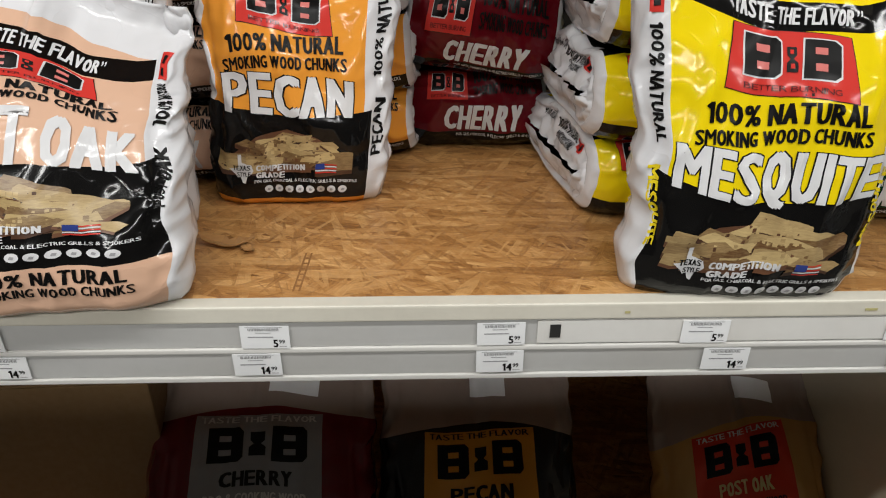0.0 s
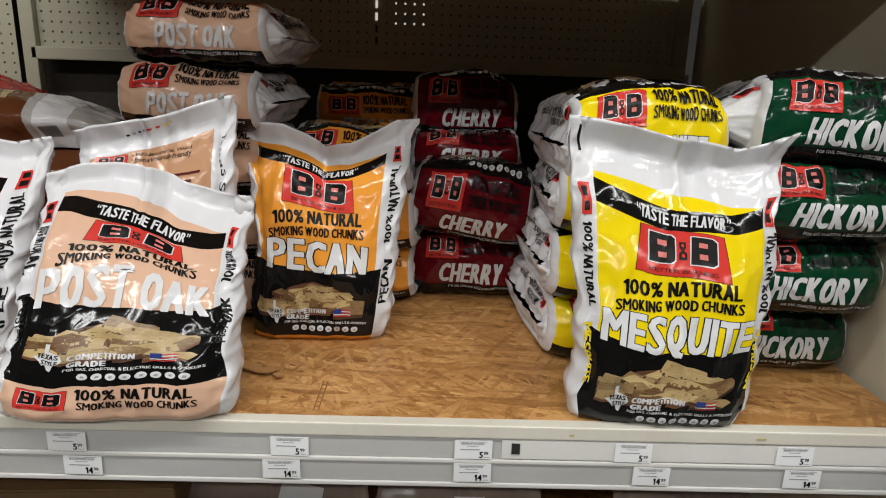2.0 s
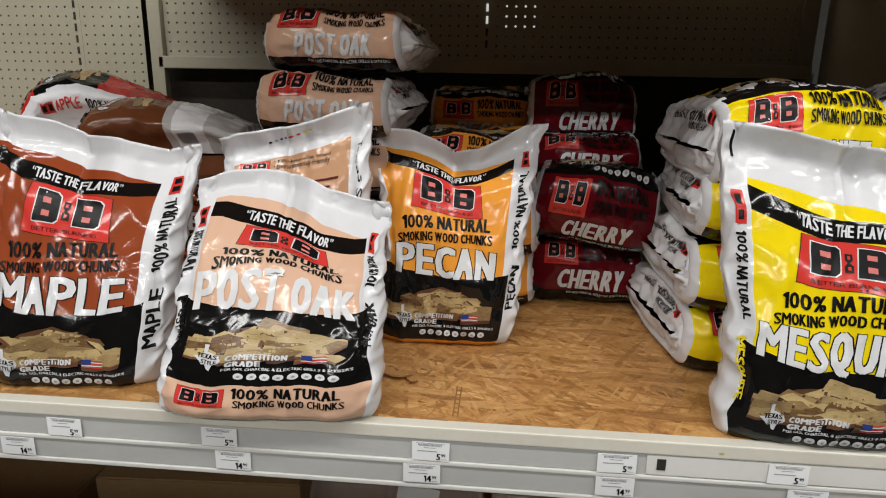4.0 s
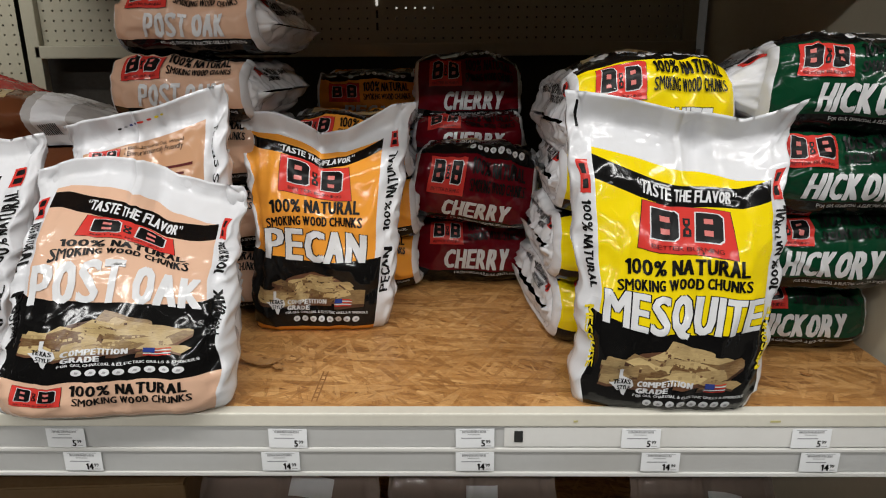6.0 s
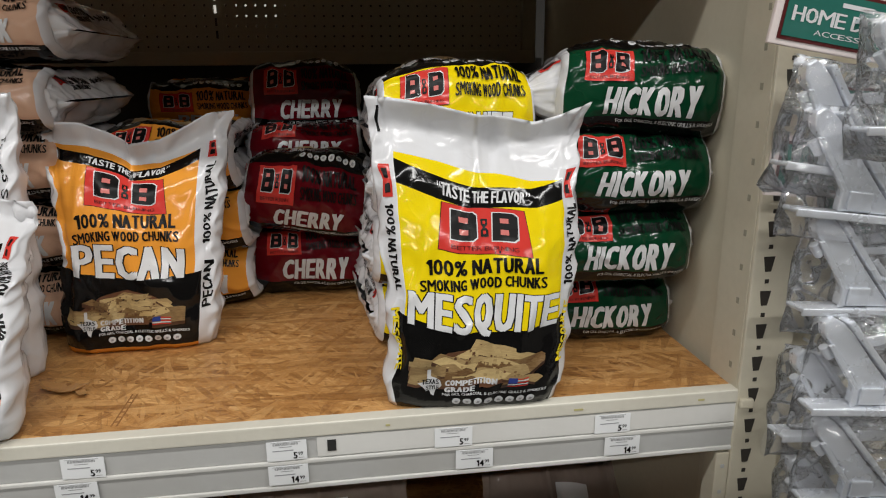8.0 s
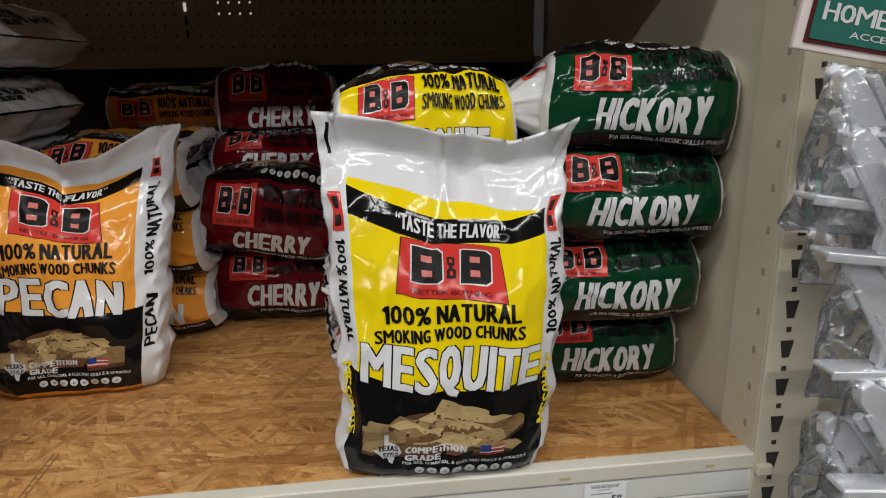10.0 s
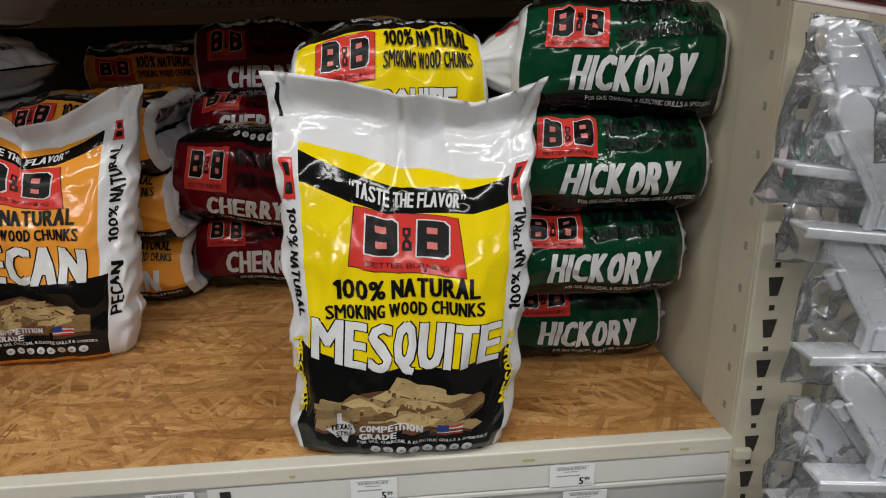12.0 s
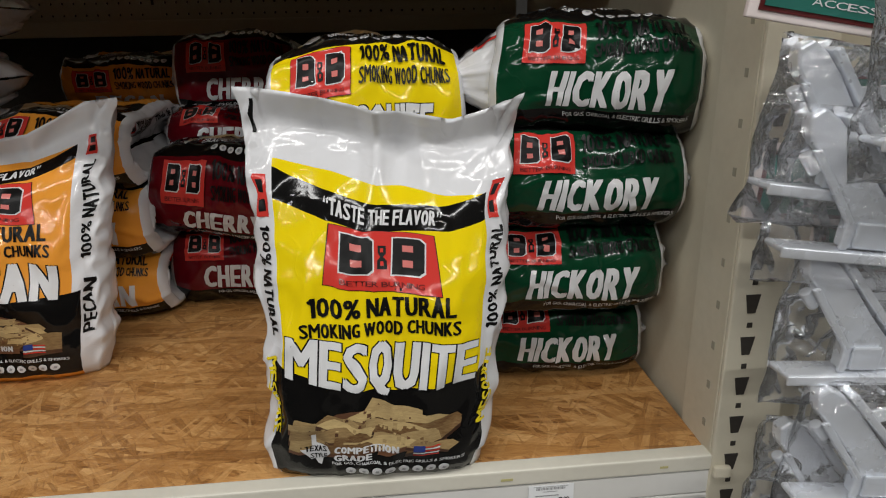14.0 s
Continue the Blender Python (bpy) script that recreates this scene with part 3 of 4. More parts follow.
def standing_bag(style, m, label, W=(0.235, 0.265, 0.305), H=0.44, D=0.055, lean=0.11, vb=0.0, seed=1, top=(0.0, 0.0, 0.0), header=0.05, rear=False, slump=0.0, twist=0.0, art=(1.0, 0.0, 0.68), flop=0.03, arch=0.02, hang=None, fold=None, shift=0.0):
    """A filled bag on its base, leaning back, with a flat sealed head. top: rise of the head's edge at left, middle, right."""
    col, name_word, tone = STYLES[style]
    bag = thing("wood_chunk_bag", label, "bag", m, "bags of smoking wood chunks")
    front, back, qs, us, ts = bag_sheets(W, H, D, lean, seed, top, header, slump, twist, flop, hang, fold)
    low = 0.42 * art[0] + art[1]
    vs = np.interp(vb + ts * (1 - vb), [vb, low, art[2], 1.0], [(vb - art[1]) / art[0], 0.42, 0.68, 0.97 if art[0] > 1 else 1.0])
    us = us + shift
    uv = np.stack(np.meshgrid(us, vs), -1)
    uv[..., 1] += arch * uv[..., 0] ** 2 * waist(uv[..., 1])
    loop = np.concatenate([front, back[::-1][1:]])
    uvl = np.concatenate([uv, np.stack(np.meshgrid(us, np.full(len(ts) - 1, 1.5)), -1)])
    sheet_mesh("film_body", loop, uvl, FILM_UP[style] if not rear else FILM_REAR, bag, wrap=True)
    sheet = Sheet(front, us, vs, arch)
    rng = random.Random(seed)

    def lay(name, shape, mat, lift=0.0009, slope=0.0, bow=0.0, lab="", key=None):
        return sheet.lay(name, shape, mat, bag, lift, slope, bow, lab, (style, "up", key) if key else None)

    if rear:
        emblem(sheet, bag, -0.72, -0.3, 0.63, 0.72)
        for k, line in enumerate(("\u2022 100% Natural Oak Wood", "\u2022 Environmentally Friendly")):
            lay("lettering", laid(line, -0.24, 0.5, 0.70 - k * 0.03, 0.722 - k * 0.03, 0.01), K_BLACK)
        for k in range(4):
            lay("print_bar", rect(-0.2, 0.62 - 0.1 * (k % 2), 0.615 - k * 0.022, 0.622 - k * 0.022), K_MAROON)
        for k, mt in enumerate((K_BLACK, K_GREY, K_BLUE, K_BLUE, K_RED, K_RED, K_YELLOW, K_YELLOW)):
            lay("registration_dot", disc(-0.3 + k * 0.075, 0.86 + k * 0.007, 0.022, 0.008), mt)
        lay("lettering", laid("Texas Style", 0.84, 0.92, 0.46, 0.74, 0.01, 0, -1), K_BLACK)
        return bag
    # head band and words
    lay("lettering", laid("\u201cTASTE THE FLAVOR\u201d", -0.42, 0.46, 0.692, 0.732, 0.04, 0.01), K_WHITE, 0.0009, -0.027, 0.064, "white slogan lettering", "taste")
    emblem(sheet, bag, -0.4, 0.42, 0.533, 0.676, -0.036, 0.0, (style, "up", "emblem"), skew=0.06)
    lay("lettering", laid("100% NATURAL", -0.58, 0.58, 0.468, 0.516, 0.04), K_BLACK, 0.0009, -0.002, 0.0, "black lettering", "nat")
    lay("lettering", laid("SMOKING WOOD CHUNKS", -0.65, 0.62, 0.421, 0.456, 0.035), K_BLACK, 0.0009, 0.002, 0.0, "black lettering", "smk")
    span = 0.77 if len(name_word) > 5 else 0.68

    def arched(grow):
        co, faces = laid(name_word, -span, span, 0.0, 1.0, 0.042, grow=grow)
        foot, head = 0.275 + 0.065 * co[:, 0] ** 2, 0.402 + 0.02 * co[:, 0] ** 2
        return np.stack([co[:, 0], foot + (head - foot) * co[:, 1] - 0.015 * co[:, 0], co[:, 2]], 1), faces

    if style in ("mesquite", "cherry", "pecan", "maple"):
        lay("lettering_outline", arched(0.05), K_BLACK, 0.0006, 0.0, 0.0, "", "nmo")
    lay("name_lettering", arched(0.0), K_WHITE, 0.0012, 0.0, 0.0, "large white lettering", "nm")
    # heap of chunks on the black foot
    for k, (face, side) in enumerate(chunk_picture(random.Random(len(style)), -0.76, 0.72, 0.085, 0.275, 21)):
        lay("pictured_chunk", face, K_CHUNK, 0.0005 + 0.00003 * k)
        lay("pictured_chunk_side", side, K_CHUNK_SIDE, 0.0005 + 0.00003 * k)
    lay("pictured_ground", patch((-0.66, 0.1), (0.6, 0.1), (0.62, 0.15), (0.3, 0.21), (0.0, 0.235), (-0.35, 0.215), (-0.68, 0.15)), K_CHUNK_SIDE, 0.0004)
    tx = [(-0.66 + a * 0.27, 0.06 + b * 0.1) for a, b in TEXAS]
    lay("state_outline", patch(*tx), K_WHITE, 0.0022)
    lay("lettering", laid("TEXAS", -0.62, -0.42, 0.106, 0.123, 0.03), K_BLACK, 0.0028, 0, 0, "", "tx")
    lay("lettering", laid("STYLE", -0.575, -0.42, 0.085, 0.1, 0.03), K_BLACK, 0.0028, 0, 0, "", "ty")
    lay("lettering", laid("COMPETITION", -0.36, 0.2, 0.1, 0.12, 0.05), K_WHITE, 0.0022, 0, 0, "", "cp")
    lay("lettering", laid("GRADE", -0.36, -0.03, 0.076, 0.095, 0.05), K_WHITE, 0.0022, 0, 0, "", "gr")
    for k in range(5):
        lay("flag_stripe", rect(0.32, 0.55, 0.09 + k * 0.006, 0.0935 + k * 0.006), K_RED if k % 2 == 0 else K_WHITE, 0.0021)
    lay("flag_canton", rect(0.32, 0.42, 0.102, 0.1195), K_BLUE, 0.0026)
    lay("lettering", laid("FOR GAS, CHARCOAL & ELECTRIC GRILLS & SMOKERS", -0.38, 0.78, 0.06, 0.07, 0.02), K_WHITE, 0.0012, 0, 0, "", "gas")
    for k in range(8):
        c = -0.22 + k * 0.12
        lay("round_icon", disc(c, 0.036, 0.047, 0.0125), K_WHITE, 0.0012)
        lay("icon_mark", patch((c - 0.018, 0.032), (c + 0.012, 0.031), (c + 0.02, 0.038), (c - 0.008, 0.04)), K_GREY, 0.0017)
    if vb < -0.05:
        emblem(sheet, bag, -0.76, -0.33, -0.085, -0.015, 0.0, 0.0)
        lay("lettering", laid("100% NATURAL", -0.27, 0.68, -0.052, -0.012, 0.04), K_BLACK)
        lay("lettering", laid("SMOKING WOOD CHUNKS", -0.24, 0.72, -0.088, -0.06, 0.03), K_BLACK)
    # side strips
    for sgn in (-1, 1) if shift < 0.06 else (1,):
        a, b = (0.835 + shift * 0.6, 0.915 + shift * 0.8) if sgn > 0 else (-0.915, -0.835)
        lay("side_emblem", rect(a, b, 0.695, 0.79), K_RED)
        for e0 in (0.708, 0.75):
            lay("side_emblem_block", rect(a + 0.02, b - 0.02, e0, e0 + 0.028), K_BLACK, 0.0014)
        lay("lettering", laid("100% NATURAL", a, b, 0.42, 0.675, 0.035, 0, -1 if sgn < 0 else 1), K_BLACK)
        lay("lettering", laid(name_word, a + 0.005, b - 0.005, 0.15, 0.37, 0.035, 0, -1 if sgn < 0 else 1), K_BLACK if style != "mesquite" else K_YELLOW)
    if style == "mesquite":
        lay("registration_mark", rect(-0.925, -0.9, 0.885, 0.97), K_BLACK)
    return bag


FILM_REAR = film("post_oak_rear_film", [(-0.8, 0.75, 0.1, 0.75, 0.05, 0.0, (0.5, 0.28, 0.16))])


UPSHIFT = 0.017  # how far the foot's print lies above the middle of the end


def lying_bag(style, m, label, W=0.25, h=0.118, L=0.4, seed=1, puff=0.0, turn=0.0, plain=False, nose=0.062, flare=(0.0, 0.0)):
    """A filled bag laid flat, its printed foot end towards -y. The pose is that of the middle of the foot's lower edge."""
    col, name_word, tone = STYLES[style]
    bag = thing("stacked_bag", label, "bag", m, "stacked bags of %s chunks" % name_word.lower())
    qs = q_samples(40, 9)
    us = np.sign(qs) * np.abs(np.sin(math.pi * qs / 2)) ** (1 / SHARP)
    es = np.maximum(0.0, 1 - np.abs(us) ** 9) ** 0.5
    r = nose
    # the outline round the bag, by its length from the middle of the foot's face: a blunt nose, then flat
    half = 0.0
    arc = math.pi / 2 * math.sqrt((r * r + h * h / 4) / 2)
    run = L - r - 0.06
    ss = np.concatenate([np.linspace(-half - arc - run, -half - arc, 14)[:-1], np.linspace(-half - arc, half + arc, 52), np.linspace(half + arc, half + arc + run, 30)[1:]])

    def spot(s):
        a, sg = abs(s), 1 if s > 0 else -1
        if a < arc:
            f = math.pi / 2 * a / arc
            y, z = r - r * math.cos(f) ** 0.8, h / 2 * math.sin(f)
        else:
            g = a - half - arc
            y, z = r + g, h / 2 - 0.35 * h * max(0, g / run - 0.45) ** 2
        return y, sg * z

    rise = [math.sin(math.pi * min(1.0, max(0.0, s - half) / (arc + run)) ** 0.75) for s in ss]
    P = np.zeros((len(ss), len(qs), 3))
    sd = seed * 5.1
    for j, s in enumerate(ss):
        y0, z0 = spot(s)
        for i, (u, e) in enumerate(zip(us, es)):
            n1 = noise.noise((u * 1.4 + sd, s * 9, 0.5))
            n2 = noise.noise((u * 3.5 + sd, s * 24 + u, 4.5))
            c1 = crease(u * 2.6 + s * 14 + sd, s * 16 - u, 3.3)
            c2 = crease(u * 5.0 - s * 20 + sd, s * 30 + u * 2, 9.1)
            out = 0.012 * n1 + 0.004 * n2 + 0.009 * max(0, c1 - 0.55) + 0.004 * max(0, c2 - 0.6)
            k = 0.35 + 0.65 * e
            z = z0 * (0.76 + 0.24 * e) * (1 + 0.06 * math.cos(u * 1.5)) + (out if z0 > 0 else -out * 0.4) * min(1, abs(z0) / (h * 0.3))
            y = y0 + (1 - e) * 0.03 * max(0, 1 - y0 / 0.2) - out * max(0, 1 - y0 / r) * 0.9 - 0.012 * math.cos(u * 1.4) * max(0, 1 - y0 / r)
            x = u * W / 2 * (1 - 0.05 * (z0 / h) - 0.06 * max(0, y0 / L - 0.5)) + 0.003 * n2
            P[j, i] = (x, y, max(0.0, z + h / 2+ (puff * rise[j] * (1 - 0.5 * u * u) if z0 > 0 else 0.0)))
    # folded side gussets: the sheet runs on inwards past both ends
    ends = []
    for col, sgn in ((0, -1), (-1, 1)):
        rings = []
        for f, inward, lag in ((0.95, -0.004, 0.0), (0.86, -0.002, 0.002), (0.72, 0.004, 0.004), (0.55, 0.012, 0.006), (0.38, 0.022, 0.008), (0.2, 0.03, 0.01), (0.04, 0.034, 0.012)):
            ring = P[:, col].copy()
            wob = np.array([0.008 * noise.noise((s * 12 + sd, f * 3, sgn)) + 0.013 * max(0, crease(s * 17 + sd + f * 2.2, f * 3.1, sgn * 2) - 0.45) + 0.005 * max(0, crease(s * 40 + sd - f * 3, f * 6.0, sgn * 5) - 0.5) for s in ss])
            ring[:, 2] = h * 0.48 + (ring[:, 2] - h * 0.48) * f
            out = flare[0 if sgn < 0 else 1]
            ring[:, 0] -= sgn * ((inward if out == 0 else -out * (1 - f)) + wob)
            ring[:, 1] += (lag + 0.3 * out) * (1 - f)
            rings.append(ring)
        ends.append(rings)
    P = np.concatenate([np.stack(ends[0][::-1], 1), P, np.stack(ends[1], 1)], 1)
    far = np.array([1.03, 1.06, 1.11, 1.16, 1.21, 1.26, 1.3])
    across, us = np.concatenate([-far[::-1], us, far]), np.concatenate([[-1.0] * 7, us, [1.0] * 7])
    uv = np.stack(np.meshgrid(us, ss + turn), -1)
    sheet_mesh("film_body", P, uv, FILM_LIE[style] if not plain else FILM_SIDE, bag, wrap=True)
    sheet = Sheet(P, across, ss + turn)

    def lay(name, shape, mat, lift=0.0012, lab="", key=None):
        return sheet.lay(name, (shape[0] + (0, UPSHIFT, 0), shape[1]), mat, bag, lift, 0, 0, lab, (style, "lie", key, W, h, L, turn) if key else None)

    emblem(sheet, bag, -0.72, -0.14, 0.004 + UPSHIFT, 0.05 + UPSHIFT, key=(style, "lie", "em", W, h, L, turn), lift=0.002)
    lay("lettering", laid("100% NATURAL", -0.06, 0.8, 0.03, 0.05, 0.04), K_BLACK, 0.0026, "", "nat")
    lay("lettering", laid("SMOKING WOOD CHUNKS", -0.06, 0.82, 0.011, 0.025, 0.03), K_BLACK, 0.0026, "", "smk")
    if style == "mesquite":
        lay("lettering_outline", laid(name_word, -0.46, 0.62, -0.042, -0.004, 0.045, 0.04, 0, 0.05), K_BLACK, 0.0016, "", "nmo")
    lay("name_lettering", laid(name_word, -0.46, 0.62, -0.042, -0.004, 0.045, 0.04), K_WHITE, 0.0022, "white lettering", "nm")
    lay("lettering", laid("FOR GAS, CHARCOAL & ELECTRIC GRILLS & SMOKERS", -0.3, 0.85, -0.056, -0.05, 0.01), K_WHITE, 0.0015, "", "gas")
    for k in range(8):
        c = -0.1 + k * 0.115
        lay("round_icon", disc(c, 0.073, 0.046, 0.0065), K_WHITE, 0.0011)
        lay("icon_mark", patch((c - 0.018, 0.071), (c + 0.012, 0.07), (c + 0.02, 0.074), (c - 0.008, 0.0755)), K_GREY, 0.0016)
    lay("lettering", laid("COMPETITION", -0.35, 0.25, 0.105, 0.118, 0.03), K_WHITE, 0.0012)
    lay("lettering", laid("GRADE", -0.35, 0.0, 0.089, 0.101, 0.03), K_WHITE, 0.0012)
    tx = [(-0.72 + a * 0.3, 0.08 + b * 0.05) for a, b in TEXAS]
    lay("state_outline", patch(*tx), K_WHITE, 0.0014)
    for k, (face, side) in enumerate(chunk_picture(random.Random(len(style)), -0.7, 0.7, 0.12, 0.2, 16)):
        lay("pictured_chunk", face, K_CHUNK, 0.0006 + 0.00004 * k)
    # the white side gussets carry words along the bag
    for sgn in (-1, 1):
        up = 1 if sgn > 0 else -1
        if plain:
            for e0 in range(9):
                lay("barcode_bar", rect(sgn * 1.14 - 0.06, sgn * 1.14 + 0.06, 0.245 + e0 * 0.004 - UPSHIFT, 0.247 + e0 * 0.004 - UPSHIFT), K_BLACK, 0.0012, "")
            continue
        far = style == "apple"
        for a, b, t0, t1, text, mat in ((1.03, 1.13, 0.1, 0.165, "APPLE", K_RED), (1.03, 1.12, 0.18, 0.3, "100% NATURAL", K_BLACK), (1.13, 1.19, 0.18, 0.3, "SMOKING WOOD CHUNKS", K_BLACK)) if far else ((1.03, 1.13, 0.1, 0.2, "100% NATURAL", K_BLACK), (1.14, 1.2, 0.1, 0.18, "SMOKING WOOD CHUNKS", K_BLACK), (1.03, 1.12, 0.22, 0.3, "Made in the USA", K_BLACK)):
            lo, hi = (a, b) if sgn > 0 else (-b, -a)
            lay("lettering", laid(text, lo, hi, t0 - UPSHIFT, t1 - UPSHIFT, 0.03, 0, up), mat, 0.0012, "")
        lo, hi = (1.03, 1.14) if sgn > 0 else (-1.14, -1.03)
        lay("side_emblem", rect(lo, hi, 0.068 - UPSHIFT, 0.094 - UPSHIFT), K_RED, 0.0012, "")
        for e0 in (0.071, 0.084):
            lay("side_emblem_block", rect(lo + 0.02, hi - 0.02, e0 - UPSHIFT, e0 + 0.008 - UPSHIFT), K_BLACK, 0.0018, "")
    return bag


def floor_bag(m, label, word_on, low, panel, seed, W=0.36, H=0.56, print_top=0.775, lean_art=0.0):
    """A large reclining bag of cooking wood: printed below, see-through and dusty above."""
    bag = thing("cooking_wood_bag", label, "bag", m, "large bags of cooking wood")
    front, back, qs, us, ts = bag_sheets((W, W * 1.02, W * 0.98), H, 0.08, 0.03, seed, (0, 0.0, 0), 0.04, 0.0, 0.0)
    uv = np.stack(np.meshgrid(us, ts), -1)
    loop = np.concatenate([front, back[::-1][1:]])
    uvl = np.concatenate([uv, np.stack(np.meshgrid(us, np.full(len(ts) - 1, 1.5)), -1)])
    d = print_top - 0.775
    mat = film(word_on.lower().replace(" ", "_") + "_cooking_film", [(-1.1, 1.1, -0.5, 0.815 + d, lean_art, -0.06, low)], base=(0.3, 0.235, 0.2))
    sheet_mesh("film_body", loop, uvl, mat, bag, wrap=True)
    sheet = Sheet(front, us, ts)
    ground = ink(word_on.lower().replace(" ", "_") + "_label_print", panel)

    def lay(name, shape, material, lift):
        return sheet.lay(name, (shape[0] + (0, d, 0), shape[1]), material, bag, lift, lean_art)

    lay("label_panel", rect(-0.55, 0.55, 0.4, 0.79), ground, 0.001)
    lay("slogan_lettering", laid("TASTE THE FLAVOR", -0.5, 0.5, 0.768, 0.785, 0.02), K_WHITE if word_on != "PECAN" else K_BLACK, 0.0016)
    for a0 in (-0.42, 0.12):
        lay("emblem_block", patch((a0, 0.655), (a0 + 0.26, 0.655), (a0 + 0.3, 0.668), (a0 + 0.3, 0.742), (a0 + 0.26, 0.755), (a0, 0.755)), K_BLACK, 0.0018)
        for b0 in (0.675, 0.715):
            lay("emblem_window", rect(a0 + 0.1, a0 + 0.2, b0, b0 + 0.017), ground, 0.0024)
    lay("emblem_block", patch((-0.07, 0.67), (0.07, 0.67), (0.07, 0.695), (0.03, 0.705), (0.06, 0.715), (0.06, 0.74), (-0.06, 0.74), (-0.06, 0.715), (-0.03, 0.705), (-0.07, 0.695)), K_BLACK, 0.0018)
    lay("name_lettering", laid(word_on, -0.3, 0.3, 0.585, 0.628, 0.04), K_BLACK if word_on != "POST OAK" else K_CREAMINK, 0.0018)
    lay("cooking_lettering", laid("BBQ & COOKING WOOD", -0.42, 0.42, 0.54, 0.566, 0.03), K_WHITE if word_on != "POST OAK" else K_BLACK, 0.0016)
    sheet.lay("sticker", patch((-0.08, 0.865), (0.3, 0.86), (0.31, 0.93), (-0.07, 0.935)) if word_on == "PECAN" else patch((0.05, 0.86), (0.5, 0.84), (0.52, 0.915), (0.07, 0.935)), M_TAG, bag, 0.0016, 0, 0, "white paper sticker")
    return bag


# ---- the store round about ----
solid("floor", box(-6, 6, -8, 4, -0.1, 0), M_FLOOR, "polished store floor", "floor")
solid("ceiling", box(-6, 6, -8, 4, 4.8, 4.9), M_CEIL, "plain store ceiling", "ceiling")
solid("wall_north", box(-6, 6, 4, 4.1, 0, 4.8), M_WALL, "plain far store wall", "wall")
# unseen box added to keep the far strip's low light off the lower shelf
solid("low_light_block", box(-6, 6, -3.1, -2.5, 0, 2.59), M_LIGHT_BLOCK, "unseen dark block across the aisle that cuts off low light", "shelving")
solid("wall_south", box(-6, 6, -8.1, -8, 0, 4.8), M_WALL, "plain store wall", "wall")
solid("wall_west", box(-6.1, -6, -8, 4, 0, 4.8), M_WALL, "plain store wall", "wall")
solid("wall_east", box(6, 6.1, -8, 4, 0, 4.8), M_WALL, "plain store wall", "wall")

# ---- the rack: decks, beam, post, side panel, pegboard ----
DECK = 0.92
solid("shelf_deck", box(-1.9, 0.722, 0.018, 1.02, DECK - 0.018, DECK, 0.0015), M_OSB, "worn oriented strand board shelf deck", "shelf", "")
solid("lower_deck", box(-1.9, 0.715, 0.028, 1.02, 0.112, 0.13, 0.0015), M_OSB, "lower oriented strand board shelf deck", "shelf", "")
# the upper deck stays out of view; set to shade the back of the bay
solid("unseen_upper_deck", box(-0.98, 0.732, 0.11, 1.02, 1.64, 1.68, 0.0015), M_OSB, "unseen upper shelf deck that shades the bags", "shelf", "")

beam = thing("shelf_beam", "cream steel shelf beam with grey label channels", "shelf edge")
bm = bmesh.new()
box(-1.9, 0.722, 0.004, 0.017, 0.815, 0.8995, 0.004, bm)
part("beam_body", bm, M_CREAM, beam)
part("beam_cap", box(-1.9, 0.725, -0.005, 0.017, 0.900, 0.921, 0.003, None, 3), M_CAP, beam, "scuffed cream top edge")
part("upper_channel", box(-1.9, 0.728, -0.001, 0.006, 0.866, 0.8995, 0.001), M_GREY, beam)
part("channel_trim", box(-1.9, 0.728, -0.004, 0.006, 0.8595, 0.8655, 0.0015), M_TRIM, beam)
part("lower_channel", box(-1.9, 0.728, -0.001, 0.006, 0.827, 0.859, 0.001), M_GREY, beam)
part("channel_trim", box(-1.9, 0.728, -0.004, 0.006, 0.820, 0.8265, 0.0015), M_TRIM, beam)
part("label_strip", box(0.105, 0.727, -0.003, -0.0015, 0.868, 0.898, 0.0004), M_TRIM, beam, "clear label strip over the channel")
part("black_sticker", box(0.119, 0.131, -0.0042, -0.0032, 0.876, 0.893), M_BLACKPLASTIC, beam)


def flat_words(text, x0, x1, z0, z1, y, material, parent, name="lettering", bold=0.02):
    co, faces = laid(text, x0, x1, z0, z1, bold)
    me = bpy.data.meshes.new(name)
    me.from_pydata([(a, y - c, b) for a, b, c in co], [], faces)
    me.materials.append(material)
    ob = new(name, me)
    ob.parent = parent
    return ob


